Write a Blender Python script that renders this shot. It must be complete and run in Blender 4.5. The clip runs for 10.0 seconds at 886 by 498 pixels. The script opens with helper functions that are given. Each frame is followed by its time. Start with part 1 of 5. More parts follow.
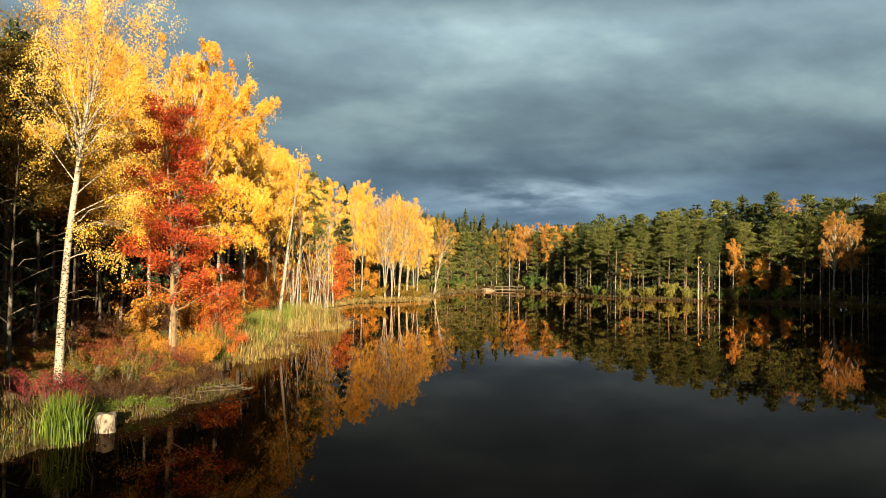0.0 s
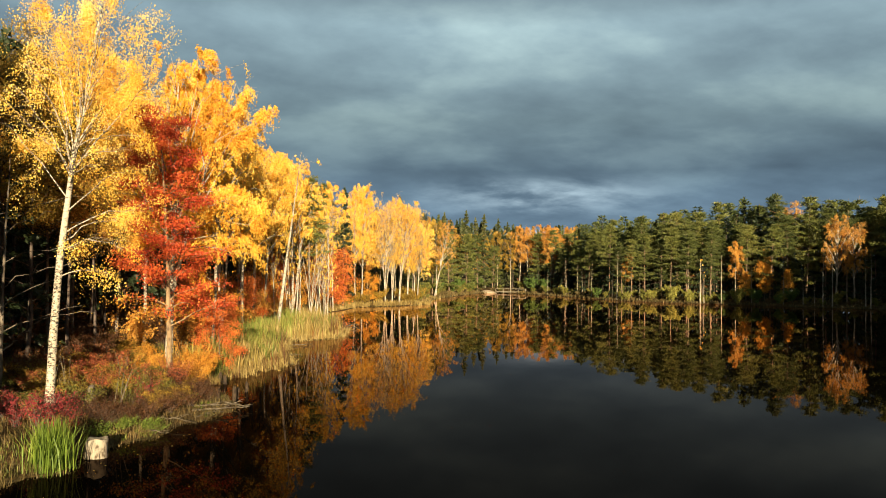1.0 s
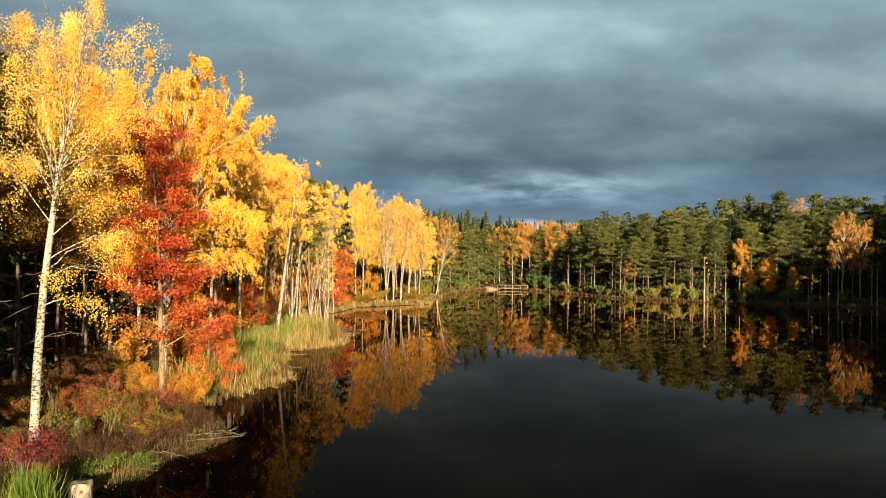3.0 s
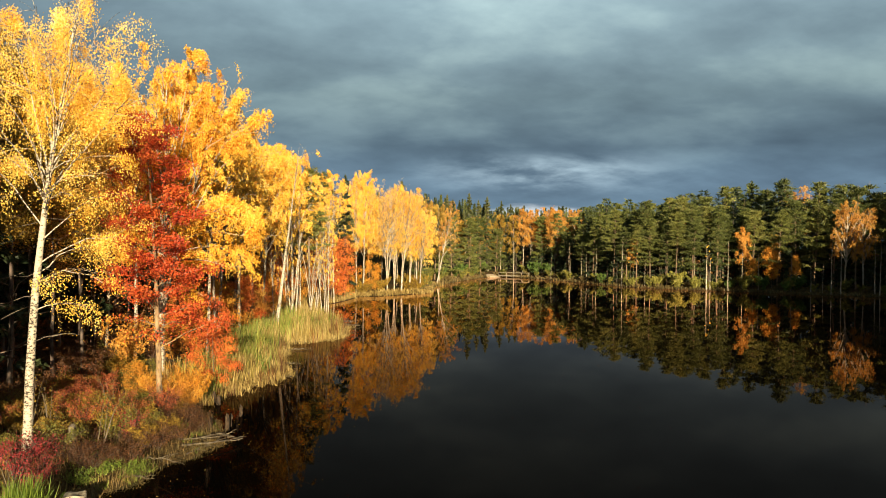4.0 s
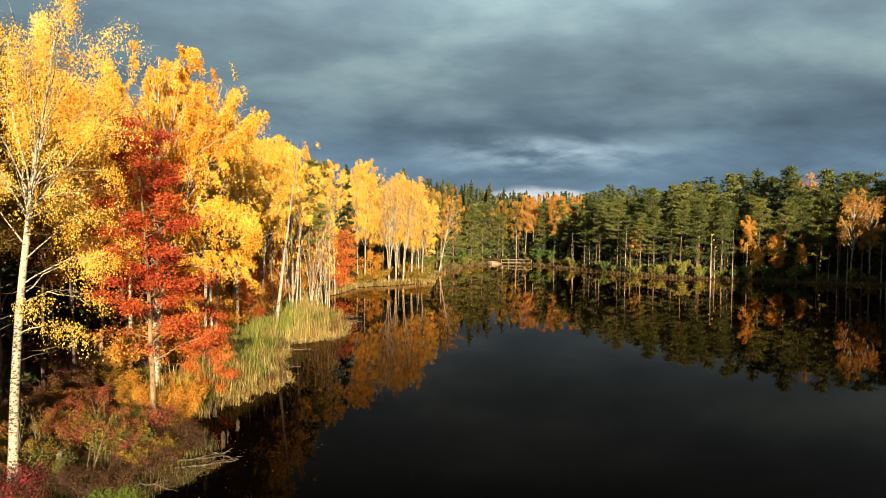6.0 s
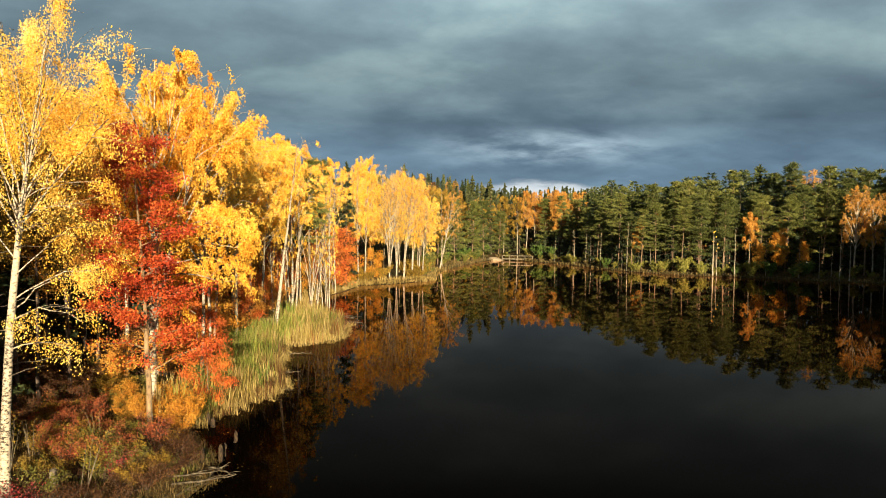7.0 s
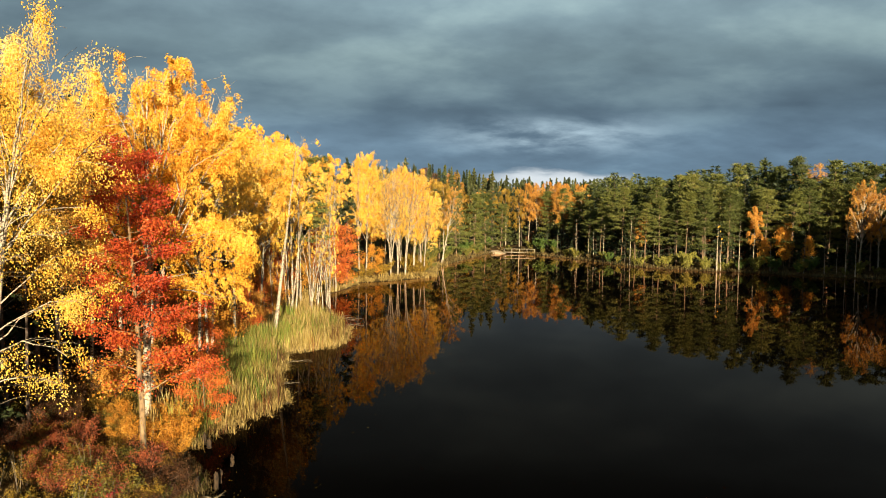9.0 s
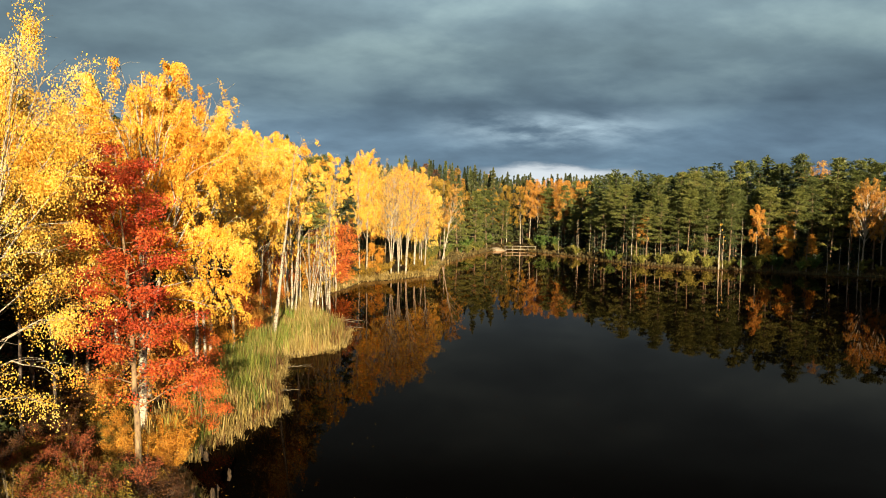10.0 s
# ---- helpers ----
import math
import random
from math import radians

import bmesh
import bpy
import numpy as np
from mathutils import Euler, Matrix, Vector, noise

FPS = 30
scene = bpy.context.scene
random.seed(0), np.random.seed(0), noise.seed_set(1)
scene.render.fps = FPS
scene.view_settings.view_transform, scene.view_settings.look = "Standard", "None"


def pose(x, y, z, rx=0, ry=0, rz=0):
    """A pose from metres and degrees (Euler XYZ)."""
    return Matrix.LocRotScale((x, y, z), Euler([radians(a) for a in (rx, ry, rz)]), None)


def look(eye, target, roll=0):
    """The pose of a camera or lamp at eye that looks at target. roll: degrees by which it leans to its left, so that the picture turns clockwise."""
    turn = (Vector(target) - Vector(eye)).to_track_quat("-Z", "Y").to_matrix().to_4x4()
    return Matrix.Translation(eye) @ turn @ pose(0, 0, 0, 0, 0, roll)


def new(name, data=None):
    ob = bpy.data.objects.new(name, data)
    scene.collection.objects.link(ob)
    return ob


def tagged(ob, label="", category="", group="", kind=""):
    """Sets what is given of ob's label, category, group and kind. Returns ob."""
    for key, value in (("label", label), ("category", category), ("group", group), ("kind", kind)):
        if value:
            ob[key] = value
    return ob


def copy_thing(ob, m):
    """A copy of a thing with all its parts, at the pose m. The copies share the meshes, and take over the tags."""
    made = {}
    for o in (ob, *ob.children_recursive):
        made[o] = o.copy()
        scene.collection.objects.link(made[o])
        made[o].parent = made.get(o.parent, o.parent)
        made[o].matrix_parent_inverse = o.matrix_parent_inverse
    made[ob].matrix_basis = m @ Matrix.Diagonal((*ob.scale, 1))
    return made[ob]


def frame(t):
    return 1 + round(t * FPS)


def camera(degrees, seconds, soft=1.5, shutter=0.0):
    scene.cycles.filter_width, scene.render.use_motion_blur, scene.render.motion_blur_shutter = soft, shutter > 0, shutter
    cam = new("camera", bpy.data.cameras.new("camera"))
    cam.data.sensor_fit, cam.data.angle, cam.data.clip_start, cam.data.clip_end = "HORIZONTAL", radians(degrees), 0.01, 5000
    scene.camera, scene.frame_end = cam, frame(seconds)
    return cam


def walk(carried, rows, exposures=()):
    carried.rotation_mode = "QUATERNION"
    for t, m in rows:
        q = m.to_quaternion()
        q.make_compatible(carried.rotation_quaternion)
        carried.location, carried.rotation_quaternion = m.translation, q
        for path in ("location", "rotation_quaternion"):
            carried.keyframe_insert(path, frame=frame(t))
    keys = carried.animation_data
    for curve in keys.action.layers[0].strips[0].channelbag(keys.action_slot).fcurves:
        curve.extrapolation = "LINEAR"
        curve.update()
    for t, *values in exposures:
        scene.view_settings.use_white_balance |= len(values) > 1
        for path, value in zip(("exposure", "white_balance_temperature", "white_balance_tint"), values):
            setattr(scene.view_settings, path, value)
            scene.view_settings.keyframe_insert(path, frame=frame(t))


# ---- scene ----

# camera: rises from 5.7 m to 12.2 m above a pond while it drifts forward
cam = camera(65.0, 10.0, soft=0.9)
ROWS = [
    (0.0, 0.001, 0.000, 5.653, 0.00, 1.72, 0.83),
    (0.5, 0.001, 0.311, 5.983, 0.03, 1.72, 0.82),
    (1.0, -0.007, 0.633, 6.354, 0.06, 1.68, 0.81),
    (1.5, -0.037, 0.975, 6.708, 0.09, 1.65, 0.81),
    (2.0, -0.073, 1.311, 7.057, 0.10, 1.55, 0.81),
    (2.5, -0.095, 1.619, 7.378, 0.12, 1.39, 0.80),
    (4.0, -0.118, 2.562, 8.361, 0.22, -0.26, 0.80),
    (4.5, -0.143, 2.873, 8.681, 0.24, -0.76, 0.80),
    (5.0, -0.161, 3.188, 8.989, 0.27, -1.15, 0.80),
    (5.5, -0.181, 3.501, 9.304, 0.31, -1.46, 0.80),
    (7.0, -0.257, 4.476, 10.305, 0.39, -2.27, 0.79),
    (7.5, -0.294, 4.772, 10.613, 0.40, -2.51, 0.79),
    (8.0, -0.325, 5.080, 10.930, 0.43, -2.75, 0.79),
    (8.5, -0.348, 5.380, 11.245, 0.46, -2.99, 0.79),
    (9.0, -0.366, 5.700, 11.572, 0.48, -3.24, 0.79),
    (9.5, -0.380, 6.029, 11.898, 0.50, -3.47, 0.80),
    (10.0, -0.387, 6.364, 12.231, 0.53, -3.69, 0.80),
]


def eye_pose(x, y, z, yaw, pitch, roll):
    yw, pt = radians(yaw), radians(pitch)
    ahead = Vector((-math.sin(yw) * math.cos(pt), math.cos(yw) * math.cos(pt), math.sin(pt)))
    return look((x, y, z), Vector((x, y, z)) + ahead * 10, roll)


walk(cam, [(t, eye_pose(*row)) for t, *row in ROWS], [(0.0, 1.5), (10.0, 1.5)])

# ---------------------------------------------------------------- light
SUN_ELEV, SUN_SIDE = radians(11.0), radians(11.5)  # low sun behind the camera, a little to its right
to_sun = Vector((math.sin(SUN_SIDE) * math.cos(SUN_ELEV), -math.cos(SUN_SIDE) * math.cos(SUN_ELEV), math.sin(SUN_ELEV)))
sun = new("sun", bpy.data.lights.new("sun", "SUN"))
sun.data.energy, sun.data.angle, sun.data.color = 5.0, radians(0.53), (1.0, 0.845, 0.575)
sun.matrix_basis = look(to_sun * 100, (0, 0, 0))


class Nodes:
    """Short-hand for building node trees."""

    def __init__(self, tree):
        self.tree = tree
        tree.nodes.clear()

    def add(self, kind, inputs=()):
        n = self.tree.nodes.new(kind)
        for k, v in dict(inputs).items():
            sock = n.inputs[k]
            if isinstance(v, bpy.types.NodeSocket):
                self.tree.links.new(v, sock)
            else:
                sock.default_value = v
        return n

    def math(self, op, a, b=0.0, c=0.0):
        n = self.add("ShaderNodeMath", {0: a, 1: b, 2: c})
        n.operation = op
        return n.outputs[0]

    def ramp(self, fac, stops, interp="LINEAR"):
        n = self.add("ShaderNodeValToRGB", {0: fac})
        cr = n.color_ramp
        cr.interpolation = interp
        while len(cr.elements) < len(stops):
            cr.elements.new(0.5)
        for e, (p, c) in zip(cr.elements, stops):
            e.position, e.color = p, (*c, 1)
        return n.outputs[0]

    def mix(self, fac, a, b, blend="MIX"):
        n = self.add("ShaderNodeMix")
        n.data_type, n.blend_type = "RGBA", blend
        for sock, v in ((n.inputs[0], fac), (n.inputs[6], a), (n.inputs[7], b)):
            if isinstance(v, bpy.types.NodeSocket):
                self.tree.links.new(v, sock)
            else:
                sock.default_value = v if isinstance(v, float) else (*v, 1)
        return n.outputs[2]


world = bpy.data.worlds.new("world")
scene.world = world
world.use_nodes = True
w = Nodes(world.node_tree)
way = w.add("ShaderNodeTexCoord").outputs["Generated"]
sx, sy, sz = w.add("ShaderNodeSeparateXYZ", {0: way}).outputs
up = w.math("MAXIMUM", sz, 0.0)
flat = w.math("DIVIDE", 1.0, w.math("ADD", up, 0.26))
deck = w.add("ShaderNodeCombineXYZ", {0: w.math("MULTIPLY", sx, flat), 1: w.math("MULTIPLY", sy, flat), 2: 0.0}).outputs[0]
drift = w.add("ShaderNodeMapping", {0: deck, 1: (1.75, 0.85, 0), 2: (0, 0, radians(-28)), 3: (0.95, 1.15, 1)}).outputs[0]
big = w.add("ShaderNodeTexNoise", {"Vector": drift, "Scale": 1.3, "Detail": 5.0, "Roughness": 0.45, "Distortion": 0.3}).outputs[0]
fine = w.add("ShaderNodeTexNoise", {"Vector": drift, "Scale": 3.6, "Detail": 7.0, "Roughness": 0.55, "Distortion": 0.1}).outputs[0]
cloud = w.math("ADD", w.math("MULTIPLY", big, 0.62), w.math("MULTIPLY", fine, 0.38))
lift = w.ramp(up, [(0.0, (0.055, 0.092, 0.13)), (0.05, (0.062, 0.10, 0.14)), (0.09, (0.08, 0.122, 0.162)), (0.14, (0.048, 0.072, 0.093)), (0.21, (0.09, 0.124, 0.135)), (0.33, (0.17, 0.226, 0.24)), (0.38, (0.10, 0.132, 0.143)), (0.5, (0.06, 0.082, 0.088))])
shade = w.ramp(cloud, [(0.36, (0.58, 0.63, 0.70)), (0.5, (0.92, 0.98, 1.03)), (0.63, (1.5, 1.52, 1.46))])
clouds = w.mix(1.0, lift, shade, "MULTIPLY")
az = w.math("ARCTAN2", sx, sy)
# low clouds catching light ahead, and a pale slit of clear sky over the far wood
lit = w.math("MULTIPLY", w.ramp(w.math("ABSOLUTE", w.math("SUBTRACT", az, 0.14)), [(0.0, (1, 1, 1)), (0.22, (0, 0, 0))], "EASE"), w.ramp(w.math("ABSOLUTE", w.math("SUBTRACT", up, 0.105)), [(0.0, (1, 1, 1)), (0.035, (0, 0, 0))], "EASE"))
lit = w.math("MULTIPLY", lit, w.ramp(w.math("ADD", w.math("MULTIPLY", cloud, 0.7), w.math("MULTIPLY", fine, 0.3)), [(0.38, (0, 0, 0)), (0.6, (1, 1, 1))], "EASE"))
clouds = w.mix(w.math("MULTIPLY", lit, 0.85), clouds, (0.27, 0.35, 0.40))
slit = w.math("MULTIPLY", w.ramp(w.math("ABSOLUTE", w.math("SUBTRACT", az, 0.15)), [(0.04, (1, 1, 1)), (0.13, (0, 0, 0))], "EASE"), w.ramp(w.math("ADD", up, w.math("MULTIPLY", w.math("SUBTRACT", fine, 0.5), 0.03)), [(0.048, (1, 1, 1)), (0.058, (0, 0, 0))], "EASE"))
sky = w.add("ShaderNodeTexSky")
sky.sky_type, sky.sun_disc, sky.sun_elevation, sky.sun_rotation = "NISHITA", False, SUN_ELEV, math.pi - SUN_SIDE
open_sky = w.mix(1.0, sky.outputs[0], (0.07, 0.07, 0.07), "MULTIPLY")
veil = w.mix(0.97, open_sky, clouds)
veil = w.mix(slit, veil, (0.33, 0.36, 0.38))
w.add("ShaderNodeOutputWorld", {0: w.add("ShaderNodeBackground", {0: veil, 1: 0.77}).outputs[0]})


# ---------------------------------------------------------------- materials
def material(name):
    m = bpy.data.materials.new(name)
    m.use_nodes = True
    return m, Nodes(m.node_tree)


def leaf_material(name, stops, through_light=0.35, patch=0.5, vary=0.25):
    """Leaves: a colour of its own for each leaf, patches of tone over the crown, some light let through."""
    m, n = material(name)
    one = n.add("ShaderNodeNewGeometry").outputs["Random Per Island"]
    each = n.add("ShaderNodeObjectInfo").outputs["Random"]
    where = n.add("ShaderNodeTexCoord").outputs["Object"]
    spot = n.add("ShaderNodeTexNoise", {"Vector": where, "Scale": 0.55, "Detail": 3.0}).outputs[0]
    f = n.math("ADD", n.math("MULTIPLY", one, 1 - patch), n.math("MULTIPLY", n.math("SUBTRACT", n.math("MULTIPLY", spot, 2.4), 0.7), patch))
    f = n.math("ADD", f, n.math("MULTIPLY", n.math("SUBTRACT", each, 0.5), vary))
    c = n.ramp(f, stops)
    p = n.add("ShaderNodeBsdfPrincipled", {"Base Color": c, "Roughness": 0.55, "Specular IOR Level": 0.3})
    t = n.add("ShaderNodeBsdfTranslucent", {"Color": c})
    mixed = n.add("ShaderNodeMixShader", {0: through_light, 1: p.outputs[0], 2: t.outputs[0]})
    n.add("ShaderNodeOutputMaterial", {0: mixed.outputs[0]})
    return m


def bark_material(name, light, dark, grain=(3.0, 3.0, 16.0), cover=0.55, rough=0.85):
    m, n = material(name)
    where = n.add("ShaderNodeTexCoord").outputs["Object"]
    stretched = n.add("ShaderNodeMapping", {0: where, 3: grain}).outputs[0]
    marks = n.add("ShaderNodeTexNoise", {"Vector": stretched, "Scale": 1.0, "Detail": 5.0, "Roughness": 0.6}).outputs[0]
    stains = n.add("ShaderNodeTexNoise", {"Vector": where, "Scale": 0.9, "Detail": 3.0}).outputs[0]
    f = n.math("ADD", marks, n.math("MULTIPLY", n.math("SUBTRACT", stains, 0.5), 0.4))
    c = n.ramp(f, [(cover - 0.12, light), (cover, tuple(0.75 * v for v in light)), (cover + 0.1, dark)])
    b = n.add("ShaderNodeBump", {"Strength": 0.5, "Distance": 0.03, "Height": marks})
    p = n.add("ShaderNodeBsdfPrincipled", {"Base Color": c, "Roughness": rough, "Normal": b.outputs[0], "Specular IOR Level": 0.25})
    n.add("ShaderNodeOutputMaterial", {0: p.outputs[0]})
    return m


GOLD = leaf_material("gold_leaf", [(0.0, (0.48, 0.18, 0.013)), (0.3, (0.86, 0.475, 0.047)), (0.7, (0.94, 0.645, 0.12)), (1.0, (0.97, 0.80, 0.33))], 0.5, 0.5)
AMBER = leaf_material("amber_leaf", [(0.0, (0.34, 0.14, 0.022)), (0.5, (0.56, 0.26, 0.042)), (1.0, (0.68, 0.42, 0.10))], 0.4)
SCARLET = leaf_material("scarlet_leaf", [(0.0, (0.17, 0.016, 0.012)), (0.35, (0.46, 0.055, 0.020)), (0.7, (0.62, 0.125, 0.027)), (1.0, (0.74, 0.28, 0.042))], 0.35, 0.66)
VERMILION = leaf_material("vermilion_leaf", [(0.0, (0.34, 0.05, 0.018)), (0.5, (0.64, 0.15, 0.03)), (1.0, (0.80, 0.36, 0.055))], 0.35, 0.6)
CRIMSON = leaf_material("crimson_leaf", [(0.0, (0.10, 0.018, 0.015)), (0.6, (0.36, 0.042, 0.045)), (1.0, (0.5, 0.15, 0.07))])
RUST = leaf_material("rust_leaf", [(0.0, (0.16, 0.03, 0.018)), (0.5, (0.38, 0.085, 0.035)), (1.0, (0.55, 0.22, 0.06))])
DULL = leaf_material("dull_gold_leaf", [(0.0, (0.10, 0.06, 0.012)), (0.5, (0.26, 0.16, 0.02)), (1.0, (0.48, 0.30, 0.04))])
# russet is brown leaf, lowered further in place of shade on the bank
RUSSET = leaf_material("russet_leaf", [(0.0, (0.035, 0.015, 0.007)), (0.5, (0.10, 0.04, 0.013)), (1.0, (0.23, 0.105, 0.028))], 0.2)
ORANGE = leaf_material("orange_leaf", [(0.0, (0.40, 0.14, 0.015)), (0.5, (0.63, 0.28, 0.03)), (1.0, (0.76, 0.45, 0.08))])
OLIVE = leaf_material("olive_leaf", [(0.0, (0.07, 0.075, 0.015)), (0.5, (0.15, 0.14, 0.025)), (1.0, (0.33, 0.25, 0.05))])
YELLOWING = leaf_material("yellowing_bush_leaf", [(0.0, (0.10, 0.11, 0.02)), (0.5, (0.25, 0.235, 0.045)), (1.0, (0.43, 0.36, 0.09))])
GREEN = leaf_material("green_leaf", [(0.0, (0.04, 0.075, 0.015)), (0.5, (0.09, 0.14, 0.025)), (1.0, (0.2, 0.23, 0.05))])
NEEDLE = leaf_material("pine_needle", [(0.0, (0.034, 0.045, 0.011)), (0.45, (0.088, 0.10, 0.021)), (0.8, (0.155, 0.155, 0.034)), (1.0, (0.22, 0.20, 0.05))], 0.15, 0.4, 0.55)
# spruce needles near black: the wood's inner shade is put into their colour
SHADED_SPRUCE = leaf_material("shaded_spruce_needle", [(0.0, (0.010, 0.017, 0.006)), (0.5, (0.021, 0.032, 0.010)), (1.0, (0.045, 0.055, 0.018))], 0.1)
HILL = leaf_material("hill_spruce_needle", [(0.0, (0.022, 0.030, 0.009)), (0.5, (0.055, 0.062, 0.018)), (1.0, (0.11, 0.105, 0.032))], 0.1, 0.4, 0.5)
TAWNY = leaf_material("tawny_grass", [(0.0, (0.05, 0.045, 0.015)), (0.5, (0.13, 0.09, 0.03)), (1.0, (0.30, 0.19, 0.06))], 0.2)
FRESH = leaf_material("fresh_reed", [(0.0, (0.06, 0.10, 0.012)), (0.5, (0.14, 0.20, 0.022)), (1.0, (0.31, 0.32, 0.06))], 0.35)
REED = leaf_material("green_reed", [(0.0, (0.035, 0.065, 0.01)), (0.5, (0.15, 0.19, 0.028)), (1.0, (0.42, 0.38, 0.085))], 0.3)
LIME = leaf_material("yellowing_reed", [(0.0, (0.075, 0.066, 0.014)), (0.5, (0.25, 0.185, 0.045)), (1.0, (0.50, 0.37, 0.12))], 0.3)
STRAW = leaf_material("dry_reed", [(0.0, (0.11, 0.07, 0.018)), (0.5, (0.34, 0.235, 0.07)), (1.0, (0.62, 0.48, 0.2))], 0.3)
WHITE_BARK = bark_material("birch_bark", (0.44, 0.365, 0.265), (0.04, 0.03, 0.022), (8.0, 8.0, 13.0), cover=0.5)
POST_WOOD = bark_material("post_wood", (0.055, 0.034, 0.017), (0.016, 0.01, 0.006), (14, 14, 4), 0.47)
PALE_WOOD = bark_material("pale_wood", (0.30, 0.25, 0.175), (0.08, 0.055, 0.033), (6, 6, 4), 0.54)
MAPLE_BARK = bark_material("maple_bark", (0.27, 0.175, 0.09), (0.09, 0.055, 0.032), (5, 5, 2), 0.54)
GREY_BARK = bark_material("grey_bark", (0.17, 0.135, 0.095), (0.055, 0.04, 0.028), (4, 4, 2), 0.5)
PINE_BARK = bark_material("pine_bark", (0.22, 0.145, 0.09), (0.09, 0.06, 0.04), (3, 3, 1.2), 0.53)
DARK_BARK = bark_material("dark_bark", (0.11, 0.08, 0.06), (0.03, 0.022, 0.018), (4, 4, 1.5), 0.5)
DEAD_WOOD = bark_material("dead_wood", (0.15, 0.118, 0.078), (0.05, 0.036, 0.022), (7, 7, 3), 0.5)


def ground_material():
    m, n = material("bank_soil")
    where = n.add("ShaderNodeTexCoord").outputs["Object"]
    a = n.add("ShaderNodeTexNoise", {"Vector": where, "Scale": 0.35, "Detail": 6.0}).outputs[0]
    b = n.add("ShaderNodeTexNoise", {"Vector": where, "Scale": 6.0, "Detail": 6.0, "Roughness": 0.65}).outputs[0]
    base = n.ramp(a, [(0.35, (0.045, 0.05, 0.014)), (0.5, (0.09, 0.06, 0.022)), (0.65, (0.13, 0.07, 0.025))])
    litter = n.ramp(b, [(0.42, (0.022, 0.016, 0.009)), (0.56, (0.09, 0.05, 0.018)), (0.72, (0.24, 0.13, 0.04))])
    c = n.mix(0.55, base, litter)
    bump = n.add("ShaderNodeBump", {"Strength": 0.8, "Distance": 0.08, "Height": b})
    p = n.add("ShaderNodeBsdfPrincipled", {"Base Color": c, "Roughness": 0.95, "Normal": bump.outputs[0], "Specular IOR Level": 0.1})
    n.add("ShaderNodeOutputMaterial", {0: p.outputs[0]})
    return m


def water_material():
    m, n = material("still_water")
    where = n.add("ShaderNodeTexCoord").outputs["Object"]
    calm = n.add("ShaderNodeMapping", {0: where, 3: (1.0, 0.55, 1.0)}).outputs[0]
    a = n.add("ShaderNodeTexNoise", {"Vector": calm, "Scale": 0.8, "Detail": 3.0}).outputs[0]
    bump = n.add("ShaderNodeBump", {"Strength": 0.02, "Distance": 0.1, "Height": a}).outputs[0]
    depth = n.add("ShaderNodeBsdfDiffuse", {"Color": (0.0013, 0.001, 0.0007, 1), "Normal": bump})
    # mirror tint and steepened Fresnel warm and darken reflections beyond plain water's
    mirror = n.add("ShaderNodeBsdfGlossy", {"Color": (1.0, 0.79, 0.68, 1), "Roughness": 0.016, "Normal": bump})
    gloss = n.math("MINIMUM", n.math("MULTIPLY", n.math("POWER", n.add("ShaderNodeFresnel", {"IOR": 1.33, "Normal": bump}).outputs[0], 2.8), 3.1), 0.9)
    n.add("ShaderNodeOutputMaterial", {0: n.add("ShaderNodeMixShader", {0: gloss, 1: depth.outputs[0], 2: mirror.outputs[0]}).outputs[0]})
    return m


# ---------------------------------------------------------------- mesh helpers
def mesh_from(name, chunks, mats):
    """A mesh from chunks of (vertices, faces of one size, material number)."""
    me = bpy.data.meshes.new(name)
    verts, loops, starts, slots, at, first = [], [], [], [], 0, 0
    for v, f, slot in chunks:
        v, f = np.asarray(v, np.float32), np.asarray(f, np.int32)
        if not len(f):
            continue
        verts.append(v)
        loops.append((f + first).ravel())
        k = f.shape[1]
        starts.append(at + k * np.arange(len(f), dtype=np.int32))
        slots.append(np.full(len(f), slot, np.int32))
        at += f.size
        first += len(v)
    verts, loops, starts, slots = (np.concatenate(a) for a in (verts, loops, starts, slots))
    me.vertices.add(len(verts))
    me.vertices.foreach_set("co", verts.ravel())
    me.loops.add(len(loops))
    me.loops.foreach_set("vertex_index", loops)
    me.polygons.add(len(starts))
    me.polygons.foreach_set("loop_start", starts)
    for m in mats:
        me.materials.append(m)
    me.polygons.foreach_set("material_index", slots)
    me.update(calc_edges=True)
    return me


def smooth(me):
    me.polygons.foreach_set("use_smooth", np.ones(len(me.polygons), bool))
    return me


def tube(pts, rad, sides=6):
    """A tapering tube along points, closed at its end."""
    pts, rad = np.asarray(pts, float), np.asarray(rad, float)
    d = np.gradient(pts, axis=0)
    d /= np.linalg.norm(d, axis=1, keepdims=True) + 1e-9
    ref = np.array([1.0, 0, 0]) if abs(d[0, 0]) < 0.8 else np.array([0, 1.0, 0])
    a = np.cross(d, ref)
    a /= np.linalg.norm(a, axis=1, keepdims=True) + 1e-9
    b = np.cross(d, a)
    ang = np.arange(sides) * 2 * np.pi / sides
    v = (pts[:, None] + rad[:, None, None] * (np.cos(ang)[None, :, None] * a[:, None] + np.sin(ang)[None, :, None] * b[:, None])).reshape(-1, 3)
    i, j = np.meshgrid(np.arange(len(pts) - 1), np.arange(sides), indexing="ij")
    k = (j + 1) % sides
    f = np.stack([i * sides + j, (i + 1) * sides + j, (i + 1) * sides + k, i * sides + k], -1).reshape(-1, 4)
    return v, f


